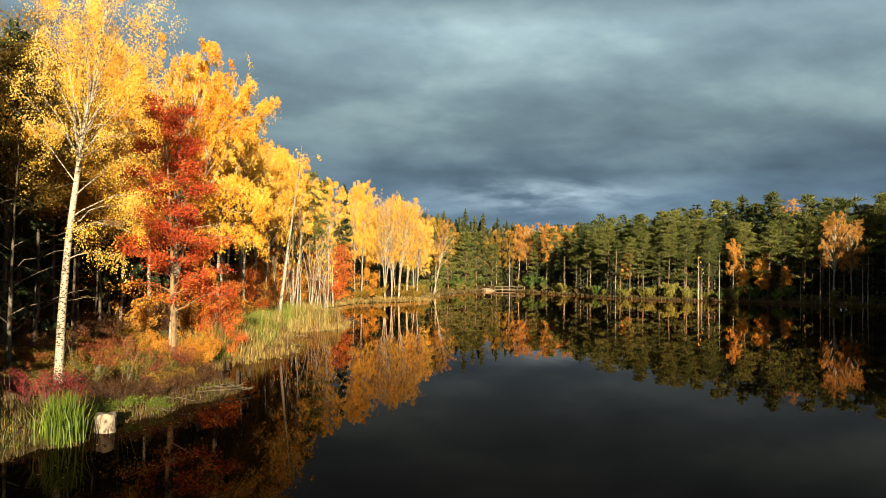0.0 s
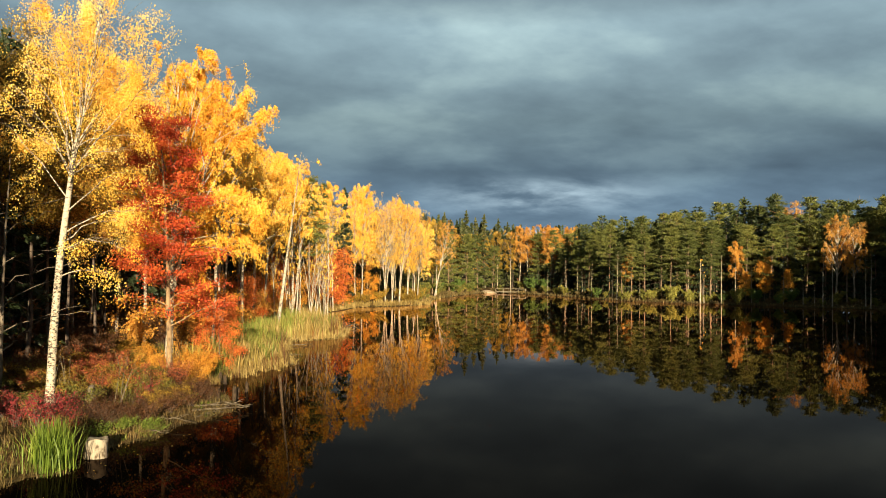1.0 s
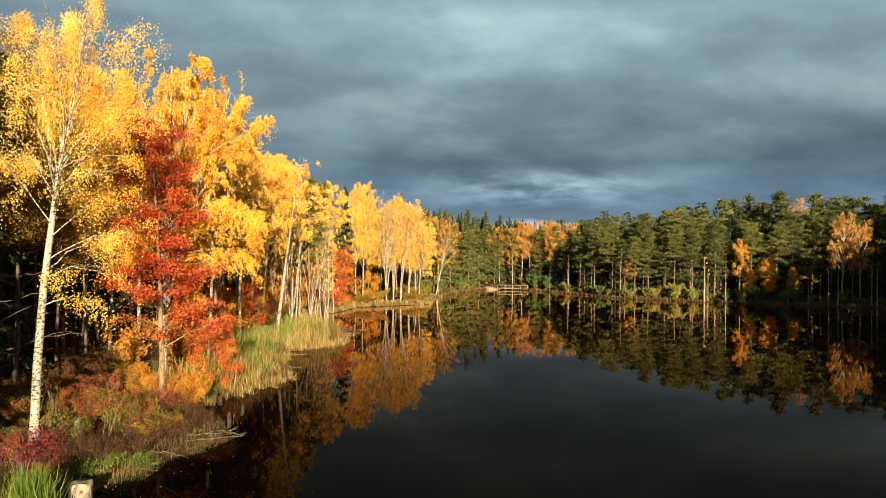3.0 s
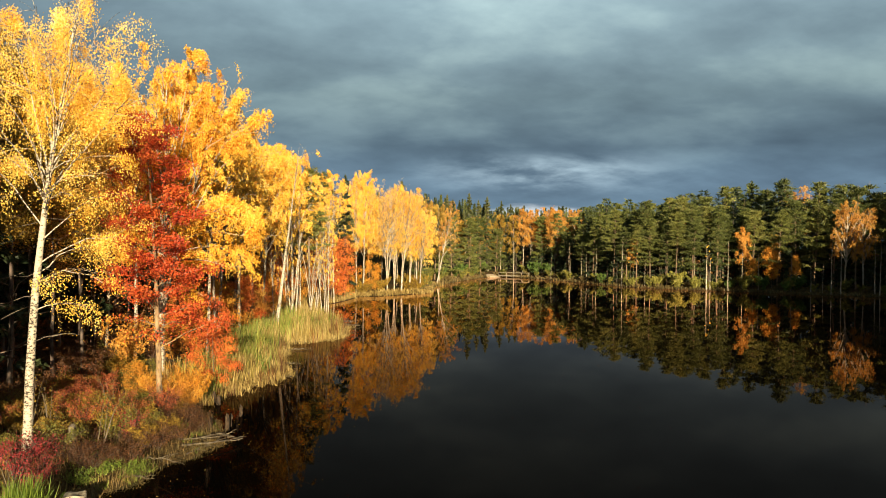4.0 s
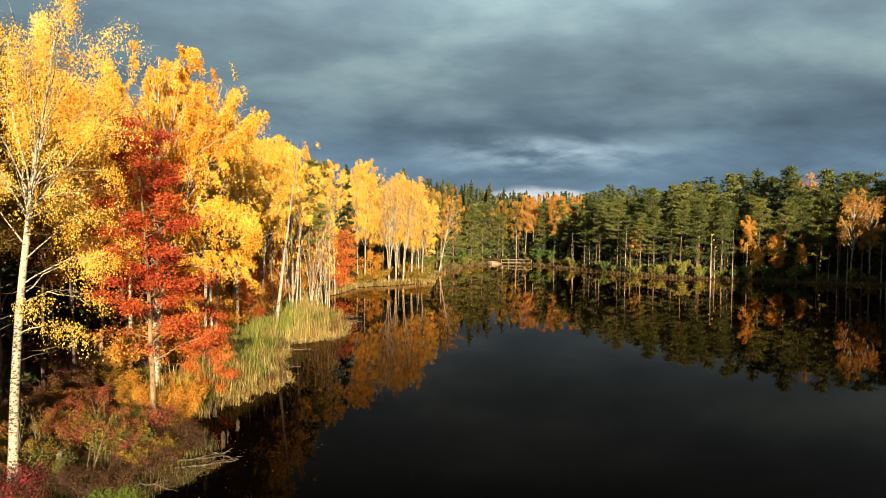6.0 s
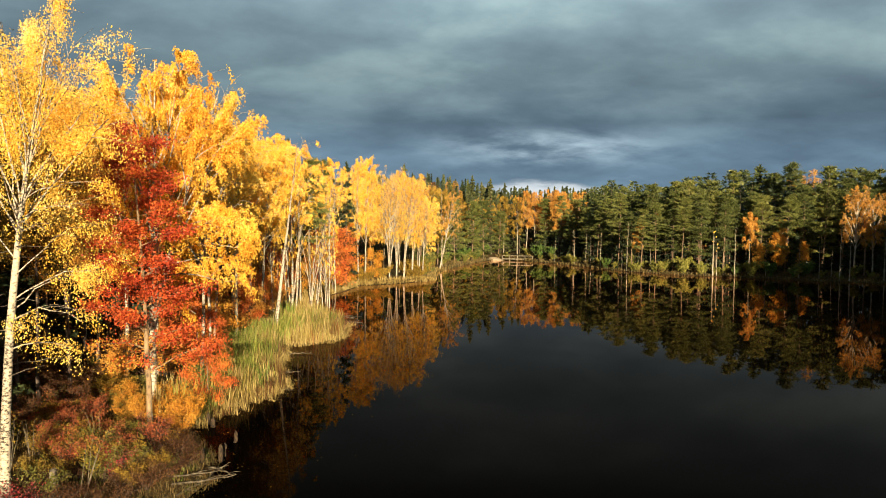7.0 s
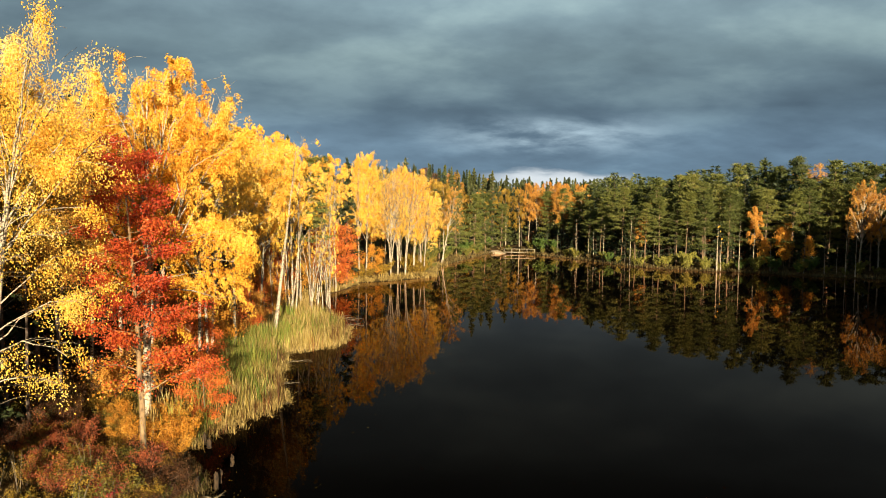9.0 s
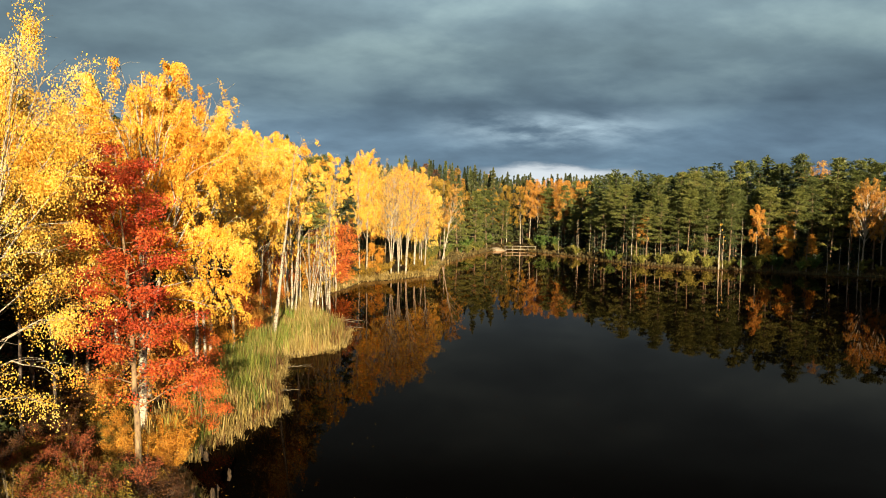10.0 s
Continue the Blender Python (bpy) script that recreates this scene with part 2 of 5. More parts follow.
def joined(pieces, slot=0):
    """Several (vertices, quads) as one chunk."""
    if not pieces:
        return np.zeros((0, 3)), np.zeros((0, 4), int), slot
    vs, fs, first = [], [], 0
    for v, f in pieces:
        vs.append(v)
        fs.append(f + first)
        first += len(v)
    return np.concatenate(vs), np.concatenate(fs), slot


def unit(v):
    return v / (np.linalg.norm(v, axis=-1, keepdims=True) + 1e-9)


def leaf_quads(rng, at, size, slim=0.62, axis=None, slot=0):
    """A small lozenge at each point, turned at random or along axis."""
    n = len(at)
    a = unit(rng.normal(size=(n, 3))) if axis is None else unit(axis)
    b = unit(np.cross(a, rng.normal(size=(n, 3))))
    s = (size * rng.uniform(0.65, 1.25, n))[:, None]
    v = np.stack([at - a * s * 0.5, at + b * s * 0.5 * slim, at + a * s * 0.5, at - b * s * 0.5 * slim], 1).reshape(-1, 3)
    return v, np.arange(4 * n).reshape(n, 4), slot


def leaf_tris(rng, at, size, slim=0.62, axis=None, slot=0):
    """A small pointed leaf at each point, for crowns further off."""
    n = len(at)
    a = unit(rng.normal(size=(n, 3))) if axis is None else unit(axis)
    b = unit(np.cross(a, rng.normal(size=(n, 3))))
    s = (size * rng.uniform(0.7, 1.35, n))[:, None]
    v = np.stack([at + a * s * 0.62, at - a * s * 0.38 + b * s * 0.55 * slim, at - a * s * 0.38 - b * s * 0.55 * slim], 1).reshape(-1, 3)
    return v, np.arange(3 * n).reshape(n, 3), slot


def part(name, me, parent, label=""):
    ob = new(name, me)
    ob.parent = parent
    return tagged(ob, label)


def empty(name, label, category, group="", kind=""):
    ob = new(name)
    ob.empty_display_size = 0.3
    return tagged(ob, label, category, group, kind)


def spot(x, y, z=None, size=1.0, turn=0.0, tip=0.0, tall=1.0):
    z = ground_z(x, y) - 0.05 if z is None else z
    return Matrix.LocRotScale((x, y, z), Euler((tip, 0, turn)), (size, size, size * tall))


def plant(thing, spots):
    for m in spots[1:]:
        copy_thing(thing, m)
    thing.matrix_basis = spots[0]


# ---------------------------------------------------------------- the lie of the land
SHORE = np.array([
    (-12.6, 20.1), (-12.4, 21.2), (-11.4, 21.9), (-11.8, 23.6), (-11.3, 25.6), (-10.6, 26.2), (-10.6, 28.6), (-9.8, 29.2), (-9.2, 31.6),
    (-10.6, 34.6), (-12.6, 37.5), (-12.9, 40.2), (-11.8, 40.6), (-10.9, 43.5), (-10.4, 44.4), (-10.4, 46.4), (-11.3, 50.1), (-12.7, 56.3), (-13.4, 60.3),
    (-11.3, 61.4), (-9.5, 63.7), (-10.1, 71.6), (-13.6, 77.8), (-17, 87.5), (-16.6, 97), (-14.9, 104), (-14.0, 113.5), (-9.8, 116.5)])
SHORE = np.concatenate([SHORE, np.array([
    (-2.6, 124), (-2.4, 143), (1.5, 160), (6, 176), (11, 191), (17, 194), (25, 184), (33, 167), (37, 157), (41, 150.5), (46, 147), (51, 144),
    (56, 142.5), (61, 140.5), (69, 135.5), (79.6, 131.5), (86, 124), (76, 112), (67, 96), (61, 76), (58, 50), (56, 15), (50, -25), (-6, -25), (-13, -10), (-15, 8)])])


def shore_distance(x, y):
    """Metres from the water's edge, positive on land."""
    q = np.stack([np.ravel(x), np.ravel(y)], 1).astype(float)
    a, b = SHORE, np.roll(SHORE, -1, 0)
    best, inside = np.full(len(q), 1e9), np.zeros(len(q), bool)
    for (ax, ay), (bx, by) in zip(a, b):
        ex, ey = bx - ax, by - ay
        u = np.clip(((q[:, 0] - ax) * ex + (q[:, 1] - ay) * ey) / (ex * ex + ey * ey), 0, 1)
        best = np.minimum(best, np.hypot(q[:, 0] - ax - u * ex, q[:, 1] - ay - u * ey))
        cross = ((ay > q[:, 1]) != (by > q[:, 1])) & (q[:, 0] < ex * (q[:, 1] - ay) / (ey if ey else 1e-9) + ax)
        inside ^= cross
    return np.where(inside, -best, best).reshape(np.shape(x))


def heights(x, y):
    s = shore_distance(x, y)
    land = 0.06 + 0.95 * (1 - np.exp(-((np.maximum(s, 0) / 4.6) ** 1.5))) + 0.006 * np.clip(s, 0, 200)
    far = np.clip((y - 215) / 110, 0, 1)
    land = land + (4.5 + 6.0 * np.clip((22 - x) / 25, 0, 1)) * far * far * (3 - 2 * far)
    bumps = 0.05 * np.sin(x * 1.7 + np.sin(y * 1.1) * 1.4) + 0.05 * np.sin(y * 1.9 + np.sin(x * 0.8) * 1.7)
    return np.where(s > 0, land + bumps * np.clip(s / 2, 0, 1), -0.05 + 0.35 * np.maximum(s, -6))


def ground_z(x, y):
    return float(heights(np.array([float(x)]), np.array([float(y)]))[0])


def grid_lines(fine_lo, fine_hi, step, mid_lo, mid_hi, mid_step):
    out = [np.arange(fine_lo, fine_hi, step), np.arange(mid_lo, fine_lo, mid_step), np.arange(fine_hi, mid_hi, mid_step)]
    far = np.array([60, 140, 300, 700, 1600, 3000.0])
    return np.unique(np.concatenate(out + [mid_lo - far, mid_hi + far]).round(3))


gx = grid_lines(-26, -6, 0.45, -90, 130, 2.2)
gy = grid_lines(16, 84, 0.45, -60, 340, 2.2)
GX, GY = np.meshgrid(gx, gy, indexing="ij")
GZ = heights(GX, GY)
i, j = np.meshgrid(np.arange(len(gx) - 1), np.arange(len(gy) - 1), indexing="ij")
ny = len(gy)
quads = np.stack([i * ny + j, (i + 1) * ny + j, (i + 1) * ny + j + 1, i * ny + j + 1], -1).reshape(-1, 4)
ground = new("ground", smooth(mesh_from("ground", [(np.stack([GX, GY, GZ], -1).reshape(-1, 3), quads, 0)], [ground_material()])))
tagged(ground, "uneven wooded bank of dark soil and leaf litter", "ground", kind="structure")
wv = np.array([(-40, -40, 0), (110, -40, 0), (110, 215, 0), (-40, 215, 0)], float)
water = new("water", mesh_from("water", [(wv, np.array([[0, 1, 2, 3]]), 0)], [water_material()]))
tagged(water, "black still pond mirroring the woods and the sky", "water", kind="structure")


# ---------------------------------------------------------------- trees
def curve(p0, out, length, rise, sag, n=6):
    """A limb that leaves p0 along out, rising first and sagging towards its tip."""
    u = np.linspace(0, 1, n)[:, None]
    return p0 + out * length * u + np.array([0, 0, 1.0]) * length * (rise * u - sag * u * u)


def point_on(line, s):
    g = s * (len(line) - 1)
    a = int(min(g, len(line) - 2))
    return line[a] + (line[a + 1] - line[a]) * (g - a)


def crown_wood(rng, stem, radius, base, spread, limbs, rise, sag, twigs, profile, sides=4, fine=True, boughs=(), stout=1.0):
    """Limbs and twigs on a stem; returns each limb's tubes and the points that bear leaves, with their way outwards."""
    groups, anchors, outs = [], [], []
    turn = rng.uniform(0, 6.28)
    plan = []
    for k in range(limbs):
        s = base + (0.97 - base) * (k + rng.uniform(0, 0.8)) / limbs
        turn += 2.4 + rng.uniform(-0.5, 0.5)
        length = spread * profile((s - base) / (1 - base)) * rng.uniform(0.75, 1.15)
        plan.append((s, turn, length, rise * rng.uniform(0.8, 1.25), sag * rng.uniform(0.7, 1.3)))
    plan += list(boughs)
    for s, turn, length, up_by, sag_by in plan:
        p0, r0 = point_on(stem, s), float(point_on(radius, s))
        out = np.array([math.cos(turn), math.sin(turn), 0])
        limb = curve(p0, out, length, up_by, sag_by)
        limb[1:] += rng.normal(size=(5, 3)) * length * 0.025
        tubes = [tube(limb, np.linspace(stout * min(0.6 * r0, 0.018 + 0.022 * length), 0.008, 6), sides)]
        anchors.append(limb[2:])
        outs.append(np.repeat(out[None], 4, 0))
        for _ in range(twigs):
            t0 = point_on(limb, rng.uniform(0.25, 1.0))
            side = turn + rng.uniform(-1.3, 1.3)
            way = np.array([math.cos(side), math.sin(side), 0])
            twig = curve(t0, way, length * rng.uniform(0.22, 0.45), rise * rng.uniform(0.1, 1.0), sag * rng.uniform(0.6, 1.6), 5)
            if fine:
                tubes.append(tube(twig, np.linspace(0.003 + 0.004 * stout * length, 0.003, 5), 3))
            w2 = twig[:-1] + (twig[1:] - twig[:-1]) * rng.uniform(0, 1, (4, 1))
            anchors.append(np.concatenate([twig[1:], w2]))
            outs.append(np.repeat(way[None], 8, 0))
        groups.append(tubes)
    return groups, np.concatenate(anchors), np.concatenate(outs)


def add_wood(tree, groups, bark, apart):
    """The limbs as parts of their own on a near tree, else as one fine branchwork."""
    if apart:
        for tubes in groups:
            limb = part("branch", smooth(mesh_from("branch", [joined(tubes[:1])], [bark])), tree)
            if len(tubes) > 1:
                tagged(part("twigwork", mesh_from("twigwork", [joined(tubes[1:])], [bark]), limb), kind="stuff")
    else:
        ob = part("branchwork", mesh_from("branchwork", [joined([t for g in groups for t in g])], [bark]), tree)
        tagged(ob, kind="stuff")


def stem_line(rng, height, lean, wobble, n=12, start=(0, 0, 0), bow=1.0):
    u = np.linspace(0, 1, n)
    b = u ** bow
    w = np.cumsum(rng.normal(size=(n, 2)), 0) * wobble * height / n
    w -= w[0]
    return np.stack([start[0] + lean[0] * b + w[:, 0], start[1] + lean[1] * b + w[:, 1], start[2] + height * u], 1)


def hanging(rng, anchors, outs, count, per, drop, loose, full=1.0, thin=0.0):
    """Leaves strung on fine hanging twigs, with the way each leaf points; thin: the share missing on the weather side."""
    n = max(1, count // per)
    leafy = rng.uniform(0, 1, len(anchors) // 8 + 1)[np.arange(len(anchors)) // 8] < full
    weather = anchors[:, 1] < np.median(anchors[:, 1])
    leafy &= ~weather | (rng.uniform(0, 1, len(anchors)) > thin)
    leafy = np.nonzero(leafy)[0]
    pick = leafy[rng.integers(0, len(leafy), n)]
    a, o = anchors[pick], outs[pick]
    length = drop * rng.uniform(0.25, 1.0, n) * rng.uniform(0.4, 1.0, n)
    v = rng.uniform(0, 1, (n, per))
    p = a[:, None] + o[:, None] * (0.3 * np.sqrt(v) * length[:, None])[..., None]
    p[..., 2] -= v * length[:, None] - 0.06
    sway = unit(rng.normal(size=(n, 1, 3))) * loose * (0.5 + v[..., None])
    p = p + sway + rng.normal(size=(n, per, 3)) * np.array([loose, loose, loose]) * 0.42
    axis = rng.normal(size=(n * per, 3)) * 0.5 + np.array([0, 0, -1.0])
    return p.reshape(-1, 3), axis


def fan_wood(rng, stem, radius, base, spread, limbs, twigs, sides=3, droop=0.25, stout=1.0):
    """Steep limbs fanning out from a stem to an egg-shaped crown, each with finer twigs that bend over at their ends."""
    groups, anchors, outs = [], [], []
    turn = rng.uniform(0, 6.28)
    span = stem[-1, 2] - stem[0, 2]
    for k in range(limbs):
        q = (k + rng.uniform(0, 0.9)) / limbs
        turn += 2.4 + rng.uniform(-0.5, 0.5)
        out = np.array([math.cos(turn), math.sin(turn), 0])
        s1 = base + 0.08 + (0.96 - base) * q ** 0.75
        reach = spread * (0.42 + 0.58 * math.sqrt(max(0.0, 1 - q ** 1.7))) * rng.uniform(0.7, 1.08)
        s0 = max(base * 0.85 + 0.3 * (1 - base) * rng.uniform(), s1 - (1.5 + 0.9 * rng.uniform()) * reach / span - 0.05)
        p0, p2 = point_on(stem, min(s0, 0.97)), point_on(stem, min(s1, 1.0)) + out * reach
        p2[2] = stem[0, 2] + s1 * span
        p1 = 0.5 * (p0 + p2) + np.array([0, 0, 0.10]) * (p2[2] - p0[2]) + rng.normal(size=3) * 0.06 * reach
        u = np.linspace(0, 1, 8)[:, None]
        limb = (1 - u) ** 2 * p0 + 2 * u * (1 - u) * p1 + u * u * p2
        limb[1:] += rng.normal(size=(7, 3)) * reach * 0.018
        long = float(np.linalg.norm(p2 - p0))
        thick = stout * min(0.6 * float(point_on(radius, min(s0, 0.97))), 0.012 + 0.011 * long)
        tubes = [tube(limb, np.linspace(thick, 0.007, 8), sides)]
        anchors.append(limb[4:])
        outs.append(np.repeat(out[None], 4, 0))
        way = unit(p2 - p0)
        for _ in range(twigs):
            t0 = point_on(limb, rng.uniform(0.3, 1.0))
            w2 = unit(way + rng.normal(size=3) * 0.5 + out * 0.25)
            flat = unit(np.array([w2[0], w2[1], 0]))
            size = long * rng.uniform(0.16, 0.34)
            v = np.linspace(0, 1, 5)[:, None]
            twig = t0 + w2 * size * v + flat * size * 0.3 * v ** 2 - np.array([0, 0, 1.0]) * size * droop * rng.uniform(0.5, 2.2) * v ** 2
            tubes.append(tube(twig, np.linspace(0.3 * thick + 0.002, 0.004, 5), 3))
            between = twig[:-1] + (twig[1:] - twig[:-1]) * rng.uniform(0, 1, (4, 1))
            anchors.append(np.concatenate([twig[1:], between]))
            outs.append(np.repeat(flat[None], 8, 0))
        groups.append(tubes)
    return groups, np.concatenate(anchors), np.concatenate(outs)


def dome(q):
    return (0.5 + 1.25 * q) * (1.02 - q) ** 0.62


def cone(q):
    return 1.05 - q


def round_top(q):
    return 0.35 + 0.75 * math.sin(math.pi * min(1, 0.15 + 0.85 * q))


def birch(seed, label, height=18.0, radius=0.15, base=0.35, spread=3.4, lean=(0, 0), limbs=22, count=12000, leaf=0.13, drop=1.3, leaves=GOLD, rise=0.95, sag=0.45, twigs=5, wobble=0.03, group="", loose=0.10, extra=(), boughs=(), bow=1.0, near=False, full=0.85, fan=False, thin=0.0, stout=1.0, slim=0.62, droop=0.25):
    """A birch: a white stem, further stems forking from it, limbs in tiers or in a steep fan, and leaves on hanging twigs."""
    rng = np.random.default_rng(seed)
    tree = empty("birch_tree", label, "tree", group)
    stem = stem_line(rng, height, lean, wobble, bow=bow)
    rad = radius * (1 - 0.93 * np.linspace(0, 1, 12) ** (1.4 if fan else 0.9))
    rad[0] *= 1.25
    stems = [(stem, rad)]
    for h0, rel, lx, ly, thick in extra:  # further stems forking from the first
        s2 = stem_line(rng, height * rel, (lx, ly), wobble, 12, point_on(stem, h0), 1.2)
        stems.append((s2, float(point_on(rad, h0)) * thick * (1 - 0.9 * np.linspace(0, 1, 12) ** 0.9)))
    anchors, outs, groups = [], [], []
    sides = 5 if near else 3
    for num, (s, r) in enumerate(stems):
        part("trunk" if num == 0 else "stem", smooth(mesh_from("trunk", [joined([tube(s, r, 9 if near else 6)])], [WHITE_BARK])), tree)
        first = num == 0
        if fan:
            got = [fan_wood(rng, s, r, base if first else 0.3, spread * (1.0 if first else 0.64), limbs if first else limbs * 2 // 3, twigs, sides, droop, stout)]
            if first and boughs:
                got.append(crown_wood(rng, s, r, base, spread, 0, rise, sag, twigs + 1, dome, sides, True, boughs, 0.6 * stout))
        else:
            got = [crown_wood(rng, s, r, base if first else 0.25, spread * (1.0 if first else 0.75), limbs if first else limbs * 2 // 3, rise, sag, twigs, dome, sides, True, boughs if first else ())]
        for g, a, o in got:
            groups += g
            anchors.append(a)
            outs.append(o)
    anchors, outs = np.concatenate(anchors), np.concatenate(outs)
    add_wood(tree, groups, WHITE_BARK, near)
    pts, axis = hanging(rng, anchors, outs, count, 9 if near else 6, drop, loose, full, thin)
    part("crown", mesh_from("crown", [leaf_quads(rng, pts, leaf, slim, axis) if near and leaf < 0.07 else leaf_tris(rng, pts, leaf, slim + 0.1, axis)], [leaves]), tree)
    return tree


def maple(seed, label, height=13.0, radius=0.16, spread=3.4, count=16000, leaf=0.15, leaves=SCARLET, group="", base=0.16, name="maple_tree", bark=GREY_BARK, limbs=26, lean=(0, 0), near=False, flat=0.10, loose=0.30, low=None, profile=round_top):
    rng = np.random.default_rng(seed)
    tree = empty(name, label, "tree", group)
    stem = stem_line(rng, height, lean, 0.04)
    rad = radius * (1 - 0.93 * np.linspace(0, 1, 12) ** 0.9)
    part("trunk", smooth(mesh_from("trunk", [joined([tube(stem, rad, 8)])], [bark])), tree)
    groups, anchors, outs = crown_wood(rng, stem, rad, base, spread, limbs, 0.55, 0.3, 6, profile, 4, near, (), 0.6)
    add_wood(tree, groups, bark, near)
    n = count // 10
    pick = rng.integers(0, len(anchors), n)
    p = anchors[pick][:, None] + rng.normal(size=(n, 10, 3)) * np.array([loose, loose, flat])
    p = p.reshape(-1, 3)
    if low is not None:  # lower sprays of another colour
        q = (p[:, 2] + 0.5 * p[:, 0] + rng.normal(size=len(p)) * 0.7) < height * 0.30
        keep = ~q | (rng.uniform(0, 1, len(p)) < 0.35)
        p, q = p[keep], q[keep]
        part("lower_crown", mesh_from("lower_crown", [leaf_quads(rng, p[q], leaf, 0.8)], [low]), tree, "amber-orange lower sprays")
        p = p[~q]
    part("crown", mesh_from("crown", [leaf_quads(rng, p, leaf, 0.8)], [leaves]), tree)
    return tree


def pine(seed, label, height=21.0, radius=0.16, base=0.42, spread=2.6, tiers=13, count=2600, leaf=0.42, group="", leaves=NEEDLE, dead=8, slim=0.26):
    """A pine: tiers of branches that carry flat sprays of long needles, and dead stubs on the bare trunk below."""
    rng = np.random.default_rng(seed)
    tree = empty("pine_tree", label, "tree", group)
    stem = stem_line(rng, height, rng.normal(size=2) * 0.4, 0.015)
    rad = radius * (1 - 0.9 * np.linspace(0, 1, 12))
    part("trunk", smooth(mesh_from("trunk", [joined([tube(stem, rad, 6)])], [PINE_BARK])), tree)
    boughs = []
    for k in range(tiers):
        s = base + (0.99 - base) * (k + rng.uniform(-0.2, 0.2)) / tiers
        q = min(1, max(0, (s - base) / (1 - base)))
        a0 = rng.uniform(0, 6.28)
        for j in range(5):
            if rng.uniform() < 0.26:
                continue
            long = spread * (0.9 + 0.35 * q) * (1.04 - q) ** 0.72 * rng.uniform(0.6, 1.2)
            boughs.append((s + rng.uniform(-0.022, 0.022), a0 + j * 1.257 + rng.uniform(-0.3, 0.3), long, 0.22 + 0.75 * q + rng.uniform(-0.16, 0.2), 0.14))
    groups, anchors, outs = crown_wood(rng, stem, rad, base, spread, 0, 0.3, 0.14, 3, cone, 3, False, boughs)
    if dead:
        groups += crown_wood(rng, stem[:7], rad[:7], 0.25, 1.2, dead, 0.0, 0.15, 0, lambda q: 0.8, 3, False)[0]
    add_wood(tree, groups, PINE_BARK, False)
    n = count // 9
    pick = rng.integers(0, len(anchors), n)
    tuft = rng.normal(size=(n, 9, 3)) * np.array([0.36, 0.36, 0.12])
    p = (anchors[pick][:, None] + tuft).reshape(-1, 3)
    axis = (outs[pick][:, None] * 0.7 + tuft * 1.5 + np.array([0, 0, 0.35]) + rng.normal(size=(n, 9, 3)) * 0.55).reshape(-1, 3)
    part("crown", mesh_from("crown", [leaf_tris(rng, p, leaf * 1.1, slim, axis)], [leaves]), tree)
    return tree


def spruce(seed, label, height=20.0, radius=0.17, base=0.08, spread=2.6, whorls=46, count=3200, leaf=0.45, group="", leaves=SHADED_SPRUCE):
    rng = np.random.default_rng(seed)
    tree = empty("spruce_tree", label, "tree", group)
    stem = stem_line(rng, height, (0, 0), 0.01)
    rad = radius * (1 - 0.95 * np.linspace(0, 1, 12))
    part("trunk", smooth(mesh_from("trunk", [joined([tube(stem, rad, 6)])], [DARK_BARK])), tree)
    groups, anchors, outs = crown_wood(rng, stem, rad, base, spread, whorls, -0.05, 0.28, 2, cone, 3, False)
    add_wood(tree, groups, DARK_BARK, False)
    n = count // 8
    pick = rng.integers(0, len(anchors), n)
    tuft = rng.normal(size=(n, 8, 3)) * np.array([0.22, 0.22, 0.10]) * (height / 20) ** 0.7
    tuft[..., 2] -= 0.12
    p = (anchors[pick][:, None] + tuft).reshape(-1, 3)
    axis = (outs[pick][:, None] + np.array([0, 0, -0.5]) + rng.normal(size=(n, 8, 3)) * 0.5).reshape(-1, 3)
    tip = stem[-1] + np.stack([rng.normal(size=60) * 0.08, rng.normal(size=60) * 0.08, -rng.uniform(0, 0.07 * height, 60)], 1)
    p, axis = np.concatenate([p, tip]), np.concatenate([axis, np.tile([0, 0, 1.0], (60, 1)) + rng.normal(size=(60, 3)) * 0.3])
    part("crown", mesh_from("crown", [leaf_tris(rng, p, leaf, 0.55, axis)], [leaves]), tree)
    return tree


def bush(seed, label, height=1.3, spread=0.9, count=1400, leaf=0.09, leaves=OLIVE, stems=9, group="", name="shrub", category="shrub", bark=DARK_BARK, slim=0.62):
    rng = np.random.default_rng(seed)
    thing = empty(name, label, category, group)
    tubes, ends = [], []
    for k in range(stems):
        a = rng.uniform(0, 6.28)
        out = np.array([math.cos(a), math.sin(a), 0])
        c = curve(np.array([*rng.normal(size=2) * 0.08 * spread, 0]), out, spread * rng.uniform(0.3, 1.0), height / spread * rng.uniform(0.8, 1.5), height / spread * 0.35, 6)
        c[:, 2] *= height * rng.uniform(0.7, 1.05) / max(0.1, c[:, 2].max())
        tubes.append(tube(c, np.linspace(0.006 + 0.006 * height, 0.003, 6), 3))
        ends.append(c[1:])
        for _ in range(2):
            s = c[rng.integers(2, 6)]
            a2 = a + rng.uniform(-1.2, 1.2)
            t = curve(s, np.array([math.cos(a2), math.sin(a2), 0]), spread * 0.35, 0.9, 0.4, 4)
            tubes.append(tube(t, np.linspace(0.004, 0.002, 4), 3))
            ends.append(t)
    tagged(part("branchwork", mesh_from("branchwork", [joined(tubes)], [bark]), thing), kind="stuff")
    ends = np.concatenate(ends)
    p = ends[rng.integers(0, len(ends), count)] + rng.normal(size=(count, 3)) * 0.10 * max(spread, 0.6)
    p[:, 2] = np.maximum(p[:, 2], 0.03)
    part("foliage", mesh_from("foliage", [leaf_tris(rng, p, leaf * 1.1, slim)], [leaves]), thing)
    return thing


